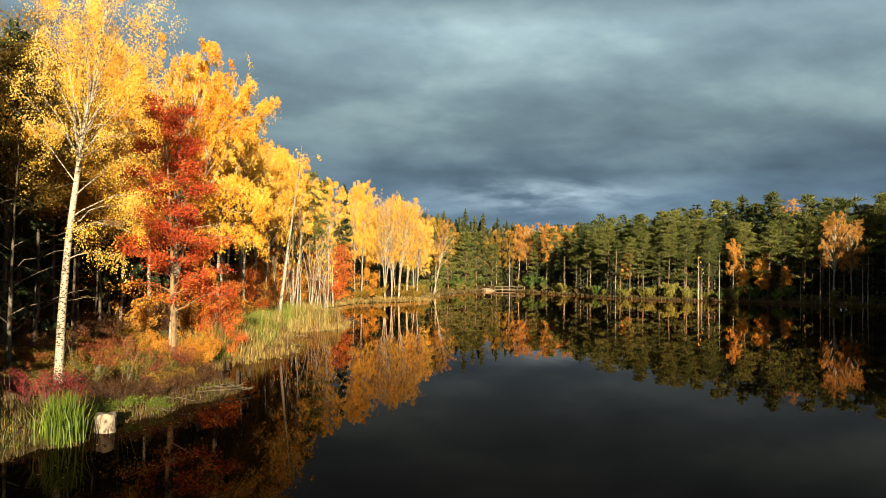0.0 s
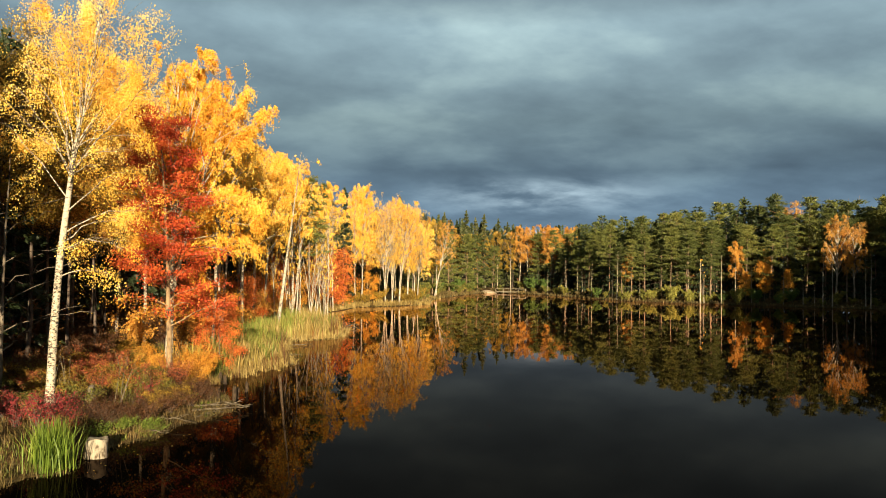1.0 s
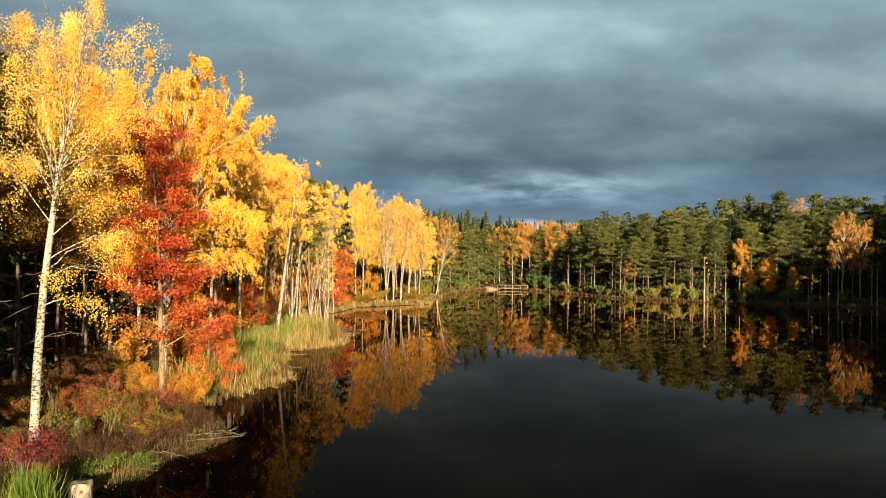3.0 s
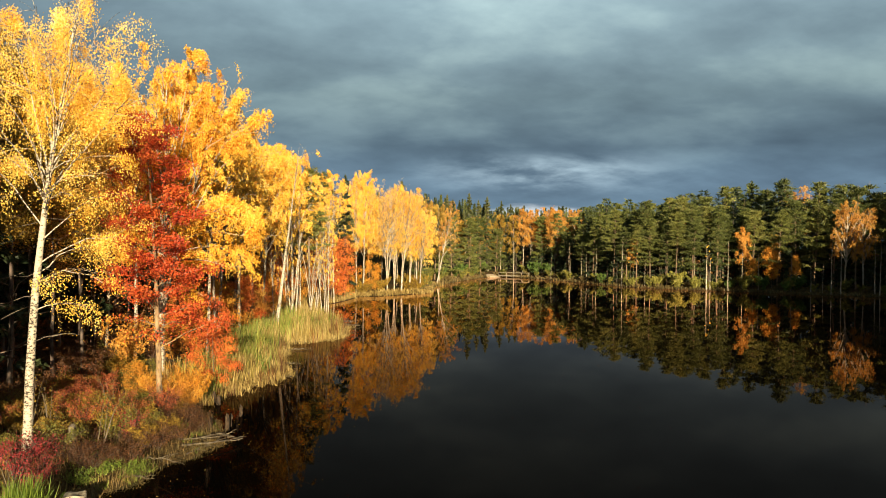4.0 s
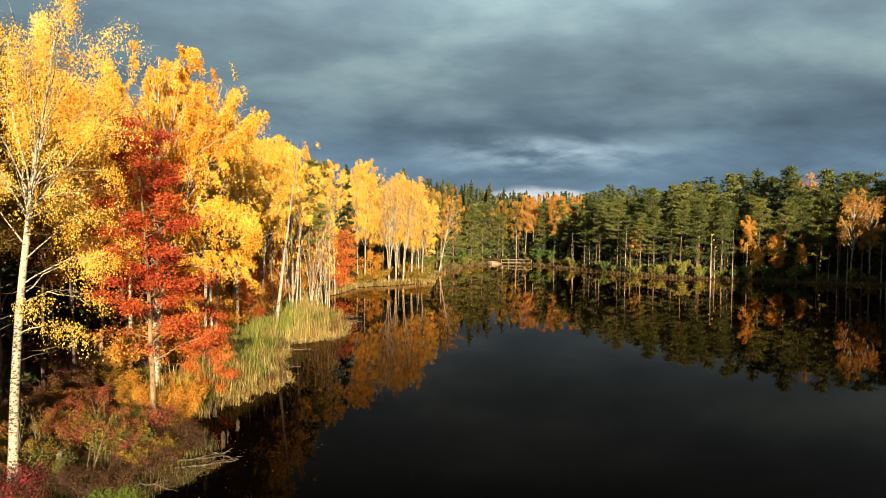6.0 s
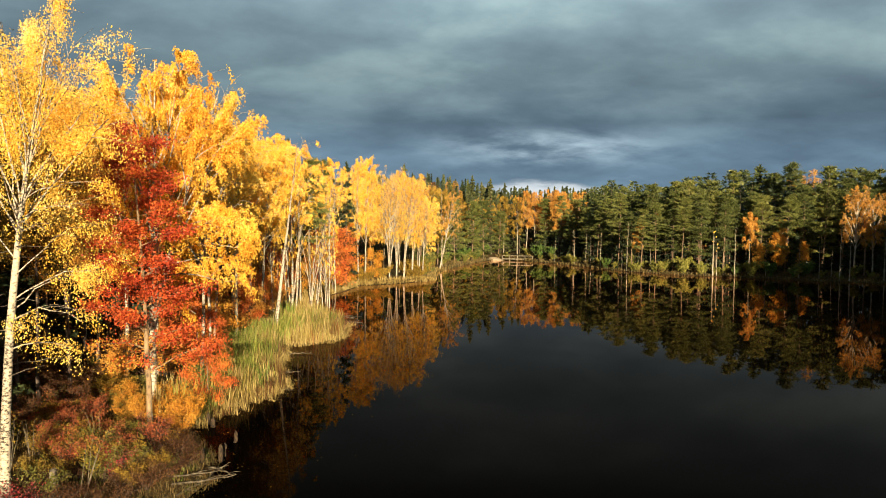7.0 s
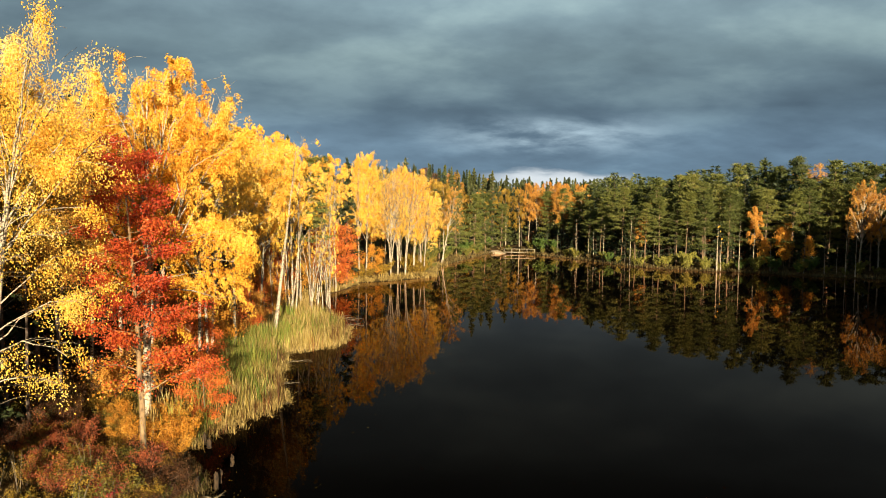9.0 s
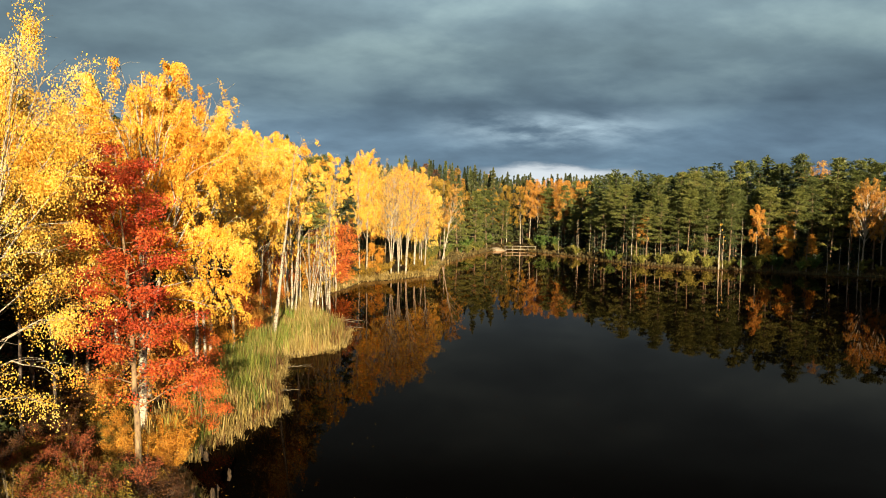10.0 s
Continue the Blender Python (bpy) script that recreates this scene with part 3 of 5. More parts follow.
def blades(rng, base, height, width, lean=0.25, limp=0.0):
    """Grass-like blades rising from the base points, bending over towards their tips."""
    n = len(base)
    h = height * rng.uniform(0.55, 1.1, n)
    a = rng.uniform(0, 6.28, n)
    out = np.stack([np.cos(a), np.sin(a), 0 * a], 1)
    b = a + rng.uniform(0.6, 2.5, n)
    side = np.stack([np.cos(b), np.sin(b), 0 * b], 1) * (width * rng.uniform(0.6, 1.2, n))[:, None] / 2
    bend = lean * rng.uniform(0.1, 1.0, n) + limp * (rng.uniform(0, 1, n) < 0.25)
    mid = base + out * (h * bend * 0.3)[:, None] + np.array([0, 0, 1.0]) * (h * 0.55)[:, None]
    tip = base + out * (h * bend)[:, None] + np.array([0, 0, 1.0]) * (h * np.sqrt(np.clip(1 - bend * bend, 0.05, 1)))[:, None]
    v = np.stack([base - side * 0.7, base + side * 0.7, mid + side, mid - side, tip + side * 0.15, tip - side * 0.15], 1).reshape(-1, 3)
    k = 6 * np.arange(n)[:, None]
    f = np.concatenate([k + np.array([[0, 1, 2, 3]]), k + np.array([[3, 2, 4, 5]])])
    return v, f, 0


def on_land(rng, n, box, ok):
    """Random points of the bank for which ok(x, y, metres from the water) holds, at the ground's height."""
    (x0, x1), (y0, y1) = box
    x, y = rng.uniform(x0, x1, n), rng.uniform(y0, y1, n)
    keep = ok(x, y, shore_distance(x, y))
    x, y = x[keep], y[keep]
    return np.stack([x, y, np.maximum(heights(x, y), -0.35)], 1)


def wood_mass(rng, name, label, places, height, spread, per, leaf, mats, pointed=True):
    """Trees too far in to be told apart, as one mass of foliage and stems."""
    chunks, stems = [], []
    for k, (x, y) in enumerate(places):
        h, z0 = height * rng.uniform(0.85, 1.1) * (shelter(x, y) if y < 200 else 1.0), ground_z(x, y)
        u = rng.uniform(0.03 if pointed else 0.12, 1, per)
        r = spread * ((1.03 - u) if pointed else np.sqrt(np.clip(1 - (2 * u - 1.05) ** 2, 0.05, 1)) * 0.95) * np.sqrt(rng.uniform(0.1, 1, per))
        a = rng.uniform(0, 6.28, per)
        p = np.stack([x + r * np.cos(a), y + r * np.sin(a), z0 + h * u], 1)
        axis = np.stack([np.cos(a), np.sin(a), rng.normal(size=per) * 0.5 - (0.3 if pointed else -0.3)], 1)
        chunks.append(leaf_tris(rng, p, leaf, 0.4, axis, int(rng.integers(0, len(mats)))))
        stems.append(tube(np.array([(x, y, z0 - 0.3), (x, y, z0 + h * 0.5), (x, y, z0 + h * 0.97)]), np.array([0.16, 0.11, 0.02]), 4))
    chunks.append(joined(stems, len(mats)))
    return tagged(new(name, mesh_from(name, chunks, list(mats) + [DARK_BARK])), label, "wood", kind="stuff")


def scatter(rng, box, gap, ok, limit):
    """Spots at least gap apart inside box for which ok(x, y, metres from the water) holds."""
    (x0, x1), (y0, y1) = box
    got = []
    c = np.stack([rng.uniform(x0, x1, limit * 30), rng.uniform(y0, y1, limit * 30)], 1)
    d = shore_distance(c[:, 0], c[:, 1])
    for (x, y), s in zip(c, d):
        if ok(x, y, s) and all((x - a) ** 2 + (y - b) ** 2 > gap * gap for a, b in got):
            got.append((x, y))
            if len(got) >= limit:
                break
    return got


def shelter(x, y):
    """Trees stand lower along the far shore towards the head of the pond."""
    return min(1.04, max(0.76, 0.78 + 0.22 * (x - 30) / 32)) if x > 20 and y > 90 else 1.0


def spread_out(rng, things, places, lo=0.85, hi=1.15):
    """Shares the places out among several kinds of tree."""
    for k, thing in enumerate(things):
        mine = places[k::len(things)]
        if mine:
            plant(thing, [spot(x, y, None, rng.uniform(lo, hi) * shelter(x, y), rng.uniform(0, 6.28)) for x, y in mine])


# ---- the near bank: the tall birch, the red maple and the weeping birches behind it
tall = birch(11, "tall slender white birch with sparse golden leaves", 16.6, 0.165, 0.56, 2.25, (1.6, 0.2), 16, 47000, 0.068, 1.4, GOLD, 0.8, 0.42, 8, 0.012, bow=2.0, near=True, full=0.58, loose=0.19, fan=True, thin=0.75, stout=0.7,
             extra=((0.66, 0.31, -1.3, 0.2, 0.7), (0.60, 0.30, 1.1, -0.2, 0.6)),
             boughs=((0.58, -0.3, 2.3, 0.6, 0.4), (0.62, 0.4, 2.2, 0.7, 0.4), (0.54, -0.7, 2.3, 0.6, 0.45), (0.50, 3.05, 2.9, 1.35, 0.25), (0.55, 3.5, 2.6, 1.5, 0.3), (0.47, 0.15, 2.2, 1.05, 0.25), (0.32, 0.0, 2.1, 0.5, 0.45),
                     (0.42, 0.3, 2.5, 0.8, 0.4), (0.36, -0.9, 2.3, 0.6, 0.45), (0.40, 1.2, 2.4, 0.8, 0.4), (0.38, -0.2, 2.6, 0.55, 0.5), (0.52, -1.2, 2.0, 1.7, 0.4), (0.56, -2.2, 2.2, 1.8, 0.4)))
plant(tall, [spot(-14.9, 27.2)])
weeping = birch(23, "large weeping birch with a dense golden crown", 18.0, 0.21, 0.44, 3.1, (0.1, 0.2), 22, 125000, 0.088, 1.25, GOLD, 0.9, 0.42, 7, 0.012, near=True, full=0.85, loose=0.11, fan=True, thin=0.8, stout=1.1,
                extra=((0.22, 0.70, 3.3, 0.3, 0.75), (0.5, 0.42, 1.3, -0.3, 0.6)),
                boughs=((0.36, -0.2, 3.9, 0.55, 0.5), (0.30, -0.6, 3.4, 0.45, 0.5), (0.42, 0.2, 4.2, 0.7, 0.5), (0.45, -0.9, 3.6, 0.7, 0.5), (0.50, 0.3, 4.0, 0.6, 0.5), (0.40, 0.6, 4.4, 0.5, 0.5), (0.47, 0.0, 3.4, 0.8, 0.5), (0.36, 1.3, 3.4, 0.6, 0.5), (0.44, 2.4, 3.0, 0.7, 0.5), (0.38, 3.0, 2.6, 0.8, 0.5)))
plant(weeping, [spot(-15.5, 40.2)])
red = maple(5, "young maple with scarlet and orange leaves", 14.2, 0.16, 2.75, 30000, 0.095, bark=MAPLE_BARK, near=True, limbs=38, base=0.2, lean=(-0.9, 0.2), flat=0.15, loose=0.24, low=ORANGE, profile=lambda q: 0.42 + 0.62 * (1 - q))
plant(red, [spot(-13.6, 35.6)])

# ---- golden birches along the bank
rng = np.random.default_rng(70)
bank = [birch(30 + k, "white-stemmed birch in full gold along the bank", h, 0.11, b, sp, lean, 22, 20000, 0.10, 1.1, m, group="birches along the bank", loose=0.12, twigs=6, full=0.85, fan=True, thin=0.8, stout=1.5) for k, (h, b, sp, lean, m) in enumerate([
    (16.2, 0.46, 2.5, (0.8, 0), GOLD), (15.2, 0.50, 2.3, (-0.4, 0.3), GOLD), (16.8, 0.44, 2.6, (0.3, 0.2), GOLD), (15.6, 0.52, 2.2, (0.9, 0), GOLD)])]
edge = [(-16.2, 56.9), (-17.8, 66), (-14.4, 44.5), (-17.5, 45.5), (-15.4, 49), (-19.5, 49), (-20.5, 44.5), (-23, 48), (-16.6, 53), (-18.4, 58), (-17.6, 61.5), (-17.6, 88), (-17.3, 94), (-16.9, 99.5), (-17.2, 105), (-19.2, 97), (-18.8, 91), (-19.2, 103), (-18.4, 83)]
edge_tall = [(-17.2, 67.5), (-17.8, 71), (-18.6, 64)]
edge += scatter(rng, ((-30, -8), (50, 112)), 2.5, lambda x, y, s: 2.2 < s < 9 and not (y < 74 and x > -17.2) and y > 58, 20)
spread_out(rng, bank, [p for p in edge if p[1] < 71], 0.93, 1.04)
bank_far = [birch(25 + k, "white-stemmed golden birch behind the cove", h, 0.11, b, sp, lean, 20, 15000, 0.12, 1.0, m, group="birches behind the cove", loose=0.13, twigs=5, full=0.85, fan=True, thin=0.8, stout=1.6) for k, (h, b, sp, lean, m) in enumerate([
    (16.4, 0.50, 2.4, (0.6, 0), GOLD), (15.4, 0.52, 2.3, (-0.3, 0.2), GOLD), (16.2, 0.48, 2.5, (0.2, 0.2), GOLD)])]
spread_out(rng, bank_far, [p for p in edge if p[1] >= 74 and p[0] < -0.1455 * p[1] - 2.2 and abs(p[0] + 0.187 * p[1]) > 1.4], 1.04, 1.16)
copy_thing(bank[2], spot(-18.2, 43.2, None, 1.0, 2.0))
for k, (x, y) in enumerate(edge_tall):
    copy_thing(bank[k % 3], spot(x, y, None, 1.01 + 0.03 * (k % 2), 1.3 * k))
pale = birch(35, "dead-topped pale birch leaning over the reeds", 16.3, 0.2, 0.6, 1.0, (1.8, 0.2), 11, 500, 0.16, 0.6, GOLD, 1.6, 0.3, 2, 0.01)
plant(pale, [spot(-14.8, 62.8)])
slim = [birch(36 + k, "slim bare white birch stem by the cove", h, r, 0.5, 1.2, lean, 11, 500, 0.14, 0.7, GOLD, 1.7, 0.3, 3, 0.03, "slim stems by the cove", fan=True, stout=1.3, extra=fork) for k, (h, r, lean, fork) in enumerate([
    (14.0, 0.10, (1.3, 0), ()), (11.0, 0.075, (-1.0, 0.2), ((0.35, 0.5, -0.9, 0, 0.8),)), (15.0, 0.105, (0.4, 0), ()), (8.5, 0.07, (0.9, 0.1), ((0.2, 0.7, -0.8, 0.1, 0.9),)), (12.5, 0.08, (0.1, 0), ())])]
spread_out(rng, slim, [(-17.8, 83), (-14.6, 84.6), (-16.6, 79.4), (-14.3, 86.5), (-17.9, 88), (-16.4, 76), (-17.2, 72), (-15.9, 101.5), (-17.3, 78.6), (-15.5, 91), (-16.0, 88.5), (-17.0, 93), (-18.9, 78), (-14.9, 88.6), (-14.0, 85.4), (-18.0, 67.6)], 0.8, 1.2)
bare_clump = birch(39, "pale bare tree forking into many crooked stems", 9.6, 0.075, 0.3, 1.5, (0.6, 0), 6, 260, 0.14, 0.4, DULL, 1.5, 0.3, 2, 0.07, fan=True, stout=1.0,
                   extra=((0.06, 0.85, -1.5, 0.2, 0.9), (0.1, 0.9, 1.5, 0.1, 0.9), (0.2, 0.75, -0.5, -0.3, 0.8), (0.25, 0.7, 2.0, 0, 0.7)))
plant(bare_clump, [spot(-15.3, 81.2)])
cape = [birch(40 + k, "tall white birch with a bright gold crown of fine steep limbs", h, 0.125, bs, sp, lean, lb, ct, 0.115, 1.15, GOLD, group="birches on the point", loose=0.14, twigs=7, full=1.0, fan=True, thin=0.8, stout=1.4, extra=ex) for k, (h, bs, lean, sp, lb, ct, ex) in enumerate([
    (18.9, 0.34, (-0.2, 0), 1.9, 26, 18000, ()), (18.0, 0.38, (0.3, 0), 3.2, 46, 23000, ((0.02, 0.92, 1.5, 0.2, 0.9), (0.03, 0.9, -1.1, 0.4, 0.85))), (15.6, 0.40, (1.3, 0), 2.6, 34, 24000, ((0.02, 0.95, 0.2, 0.3, 0.85),))])]
plant(cape[0], [spot(-14.6, 116.4), spot(-13.6, 117.4, None, 0.97, 2.0), spot(-14.0, 119.2, None, 1.02, 4.1)])
plant(cape[1], [spot(-10.0, 121.0, None, 1.0, 0.2), spot(-8.9, 122.5, None, 0.96, 0.9)])
plant(cape[2], [spot(-7.7, 122.4, None, 1.12, 0.2), spot(-6.4, 125.0, None, 1.0, 0.9), spot(-4.7, 126.6, None, 0.88, 5.6), spot(-5.2, 129.0, None, 1.04, 2.5)])
leaner = birch(44, "half-bare amber birch leaning out over the water", 15.6, 0.16, 0.42, 2.6, (2.8, -0.5), 20, 5200, 0.13, 0.9, AMBER, 1.5, 0.4, 5, fan=True, stout=1.8, loose=0.15)
plant(leaner, [spot(-1.9, 151)])

# ---- small red and orange maples in the undergrowth of the bank
small_red = maple(50, "small maple in red leaf under the birches", 6.0, 0.06, 2.0, 7000, 0.12, VERMILION, "small maples on the bank", 0.1, limbs=16, flat=0.25)
plant(small_red, [spot(-17.6, 62, None, 0.8), spot(-18, 69, None, 0.7, 2), spot(-16.6, 103, None, 1.5, 1), spot(-18.0, 107, None, 1.4, 4), spot(-15.8, 47.5, None, 0.7, 3), spot(-19.5, 55, None, 0.9, 5), spot(-20, 80, None, 1.2, 1.5), spot(-13.1, 41.5, None, 0.6, 0.4)])
small_amber = maple(51, "small tree in amber leaf under the birches", 6.0, 0.06, 2.0, 5200, 0.15, ORANGE, "small amber trees on the bank", 0.1, "rowan_tree", limbs=16, flat=0.3)
plant(small_amber, [spot(-17.2, 53, None, 0.8, 1), spot(-12.6, 119.5, None, 0.8, 4), spot(-20, 73, None, 1.0, 5), spot(-16.2, 113, None, 0.9, 2), spot(-19.6, 93, None, 1.0, 2.5)])

# ---- dark wood behind the bank
inner = scatter(rng, ((-34, -18), (10, 150)), 3.0, lambda x, y, s: 9 < s < 20 and x < -19.5 - 0.02 * y, 56)
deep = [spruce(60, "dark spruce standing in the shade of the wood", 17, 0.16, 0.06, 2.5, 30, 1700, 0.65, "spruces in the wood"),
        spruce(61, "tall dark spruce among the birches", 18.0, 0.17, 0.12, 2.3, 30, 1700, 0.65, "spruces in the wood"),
        maple(62, "birch in the wood with amber leaves", 16.5, 0.12, 2.4, 3000, 0.3, AMBER, "birches in the wood", 0.4, "birch_tree", WHITE_BARK, 18, flat=0.3, loose=0.4)]
plant(maple(63, "amber birch at the edge of the wood", 16.5, 0.12, 2.4, 15000, 0.08, AMBER, "amber birches at the edge of the wood", 0.42, "birch_tree", DARK_BARK, 20, flat=0.3, loose=0.4), [spot(-20.2, 40.6), spot(-18.8, 38.4, None, 0.8, 2), spot(-20.8, 37.2, None, 0.95, 4)])
for x, y, size in ((-11.6, 128, 0.8), (-9.2, 133, 0.85), (-13.6, 126, 0.75), (-6.0, 138, 0.8)):
    copy_thing(deep[2], spot(x, y, None, size, x))
spread_out(rng, deep, [p for p in inner if p[1] > 58], 0.85, 1.04)
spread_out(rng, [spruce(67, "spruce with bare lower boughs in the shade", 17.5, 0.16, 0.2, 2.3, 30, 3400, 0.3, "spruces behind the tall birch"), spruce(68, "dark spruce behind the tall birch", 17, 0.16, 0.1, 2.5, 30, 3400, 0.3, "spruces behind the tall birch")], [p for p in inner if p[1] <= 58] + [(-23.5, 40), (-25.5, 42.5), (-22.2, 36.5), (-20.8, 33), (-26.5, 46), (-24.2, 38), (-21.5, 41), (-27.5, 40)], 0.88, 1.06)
# shade of the wood put into these birches' dull leaf colour and dark bark
plant(maple(66, "gold birch, leaf and bark colours dulled as if in shade", 16.5, 0.12, 2.6, 15000, 0.085, DULL, "dull birches in the wood", 0.45, "birch_tree", DARK_BARK, 20, flat=0.3, loose=0.4), [spot(-24.6, 40.8, None, 1.08), spot(-22.6, 38.2, None, 0.98, 2), spot(-26, 44.5, None, 1.08, 4), spot(-21.6, 34.6, None, 1.06, 1), spot(-19.9, 34.0, None, 0.96, 3), spot(-19.4, 36.8, None, 0.85, 5), spot(-20.6, 31.6, None, 0.9, 2)])
wood_mass(rng, "dark_wood", "dark spruce wood closing the view behind the bank", scatter(rng, ((-60, -25), (5, 175)), 3.4, lambda x, y, s: s > 17 and x < -26, 150), 17.5, 2.6, 500, 1.0, (SHADED_SPRUCE,))
# dark foliage added deep in the bank's wood to close see-through gaps
wood_mass(rng, "bank_thicket", "dark filler thicket closing gaps inside the wood of the bank", scatter(rng, ((-40, -20), (20, 135)), 2.6, lambda x, y, s: 9 < s < 24 and x < -20.5, 110), 4.5, 2.3, 560, 0.22, (SHADED_SPRUCE, RUSSET, RUSSET), False)
plant(spruce(64, "spruce tip rising over the golden birches", 20.0, 0.16, 0.1, 2.2, 40, 3000, 0.4), [spot(-15.9, 111.5, None, 0.95), spot(-21.2, 95.6)])
plant(pine(65, "green pine among the golden birches", 16.5, 0.15, 0.48, 2.1, 11, 5200, 0.3, "pines among the birches"), [spot(-15.9, 84, None, 1.05), spot(-18.2, 103, None, 1.12, 2)])

# ---- pines on the far shore
shore_pines = [pine(80 + k, "tall pine with a bare trunk on the far shore", h, 0.16, b, sp, 12, 7800, 0.30, "pines on the far shore") for k, (h, b, sp) in enumerate([(18.5, 0.34, 2.8), (16.0, 0.20, 3.1), (19.5, 0.46, 2.6), (18.0, 0.52, 2.6), (14.5, 0.26, 2.7), (17.0, 0.40, 2.9)])]
front = scatter(rng, ((24, 118), (100, 205)), 2.6, lambda x, y, s: 2.0 < s < 12 and x < 0.70 * y + 12 and not (x < 31 and y > 170) and not (70 < x < 86 and s < 8) and not (59 < x < 72 and s < 5.5), 78)
spread_out(rng, shore_pines, front, 0.78, 1.12)
back_pines = [pine(90, "pine in the wood behind the far shore", 20, 0.16, 0.25, 2.7, 12, 3200, 0.52, "pines behind the far shore"), pine(92, "broad pine behind the far shore", 19, 0.16, 0.2, 3.0, 12, 3200, 0.52, "pines behind the far shore"), spruce(91, "spruce in the wood behind the far shore", 20, 0.16, 0.06, 2.6, 28, 1600, 0.7, "spruces behind the far shore"), pine(94, "crooked pine behind the far shore", 20.5, 0.16, 0.35, 2.9, 12, 3200, 0.52, "pines behind the far shore")]
behind = scatter(rng, ((24, 150), (110, 260)), 3.3, lambda x, y, s: 9 < s < 21 and x < 0.72 * y + 14 and not (x < 38 and y > 195), 76)
spread_out(rng, back_pines, behind, 0.92, 1.1)
wood_mass(rng, "far_wood", "dense pine wood behind the far shore", scatter(rng, ((26, 170), (112, 270)), 3.8, lambda x, y, s: 18 < s < 60 and x < 0.74 * y + 18 and not (x < 40 and y > 195), 130), 19.5, 2.9, 750, 0.85, (NEEDLE, SHADED_SPRUCE, NEEDLE), False)
# low dark foliage added behind the trunks, where bare sky showed through
wood_mass(rng, "thicket", "dark filler thicket closing gaps under the pines of the far shore", scatter(rng, ((24, 130), (110, 225)), 2.6, lambda x, y, s: 11 < s < 26 and x < 0.72 * y + 16, 150), 5.0, 2.4, 190, 0.75, (SHADED_SPRUCE, SHADED_SPRUCE, RUSSET), False)
young = spruce(93, "young spruce under the pines", 7.0, 0.07, 0.04, 1.7, 26, 900, 0.4, "young spruces under the pines", SHADED_SPRUCE)
plant(young, [spot(x, y, None, rng.uniform(0.5, 1.4), rng.uniform(0, 6)) for x, y in scatter(rng, ((24, 110), (110, 205)), 2.6, lambda x, y, s: 3.0 < s < 16 and x < 0.7 * y + 8 and not (60 < x < 71 and s < 5), 90)])
pole = birch(83, "slim pale dead stem among the pines", 9.0, 0.10, 0.45, 0.7, (0.2, 0), 12, 30, 0.2, 0.3, RUSSET, 0.3, 0.3, 1, group="dead stems on the far shore")
plant(pole, [spot(x, y, None, rng.uniform(0.6, 1.25), rng.uniform(0, 6)) for x, y in scatter(rng, ((26, 88), (125, 195)), 1.6, lambda x, y, s: 0.8 < s < 2.6, 30)])
snag = birch(84, "broken white birch stem on the far shore", 9.4, 0.17, 0.7, 0.5, (0.1, 0), 4, 40, 0.2, 0.3, GOLD, 1.0, 0.3, 1)
plant(snag, [spot(53.0, 144.1), spot(53.8, 144.3, None, 0.72, 0, 0.0)])
thin = birch(85, "thin birch with orange leaves among the pines", 12.5, 0.09, 0.4, 1.5, (0.3, 0), 14, 2600, 0.24, 1.2, AMBER, 1.3, 0.4, 2, group="thin birches among the pines", loose=0.2)
plant(thin, [spot(60.5, 145), spot(62, 146.5, None, 0.9, 2), spot(42.5, 160, None, 0.8, 4), spot(67.5, 146, None, 0.85, 1), spot(41.0, 157, None, 0.75, 3)])
flame = maple(86, "small tree in flame-orange leaf against dark pines", 8.5, 0.07, 1.25, 3000, 0.22, ORANGE, "orange trees among the pines", 0.25, "rowan_tree", limbs=16, flat=0.35, loose=0.35)
plant(flame, [spot(70, 142.6, None, 0.75), spot(65.9, 143.4, None, 0.95, 2), spot(62.3, 144.2, None, 0.7, 4)])
far_gold = birch(87, "birch in yellow leaf on the far shore", 17.0, 0.17, 0.38, 2.7, (0.4, 0), 24, 9000, 0.15, 1.3, AMBER, 1.3, 0.4, 5, group="yellow birches on the far shore", loose=0.18, fan=True, stout=1.8)
plant(far_gold, [spot(76.6, 136.4), spot(80.6, 137, None, 0.92, 2), spot(75, 153, None, 1.2, 1)])

# ---- the head of the pond
broad = pine(96, "broad olive-green pine at the head of the pond", 16, 0.15, 0.12, 3.2, 13, 9000, 0.36, "pines at the head of the pond")
drift_pines = [(-2.5, 160), (1.5, 169), (6, 183), (9.5, 193), (-3.5, 174), (35, 194), (-6, 152), (14.5, 206), (27.6, 200.5)]
plant(broad, [spot(x, y, None, rng.uniform(0.8, 1.08), rng.uniform(0, 6.28)) for x, y in drift_pines])
tall_spruce = spruce(98, "tall dark spruce at the head of the pond", 20, 0.16, 0.06, 2.4, 36, 3400, 0.45, "spruces at the head of the pond", HILL)
plant(tall_spruce, [spot(x, y, None, rng.uniform(0.85, 1.1), rng.uniform(0, 6.28)) for x, y in [(2, 186), (6, 193), (9, 203), (12, 207), (16.5, 212), (11, 214), (21, 211), (16, 217), (4, 202), (0, 204), (-7, 175), (5, 212), (-9, 165), (20, 219), (-10, 155), (-3, 190)]])
head_birch = birch(97, "birch in amber leaf at the head of the pond", 17.5, 0.14, 0.36, 2.4, (0.2, 0), 22, 11000, 0.145, 1.4, AMBER, 1.5, 0.4, 4, group="amber birches at the head of the pond", loose=0.2, fan=True, stout=1.0)
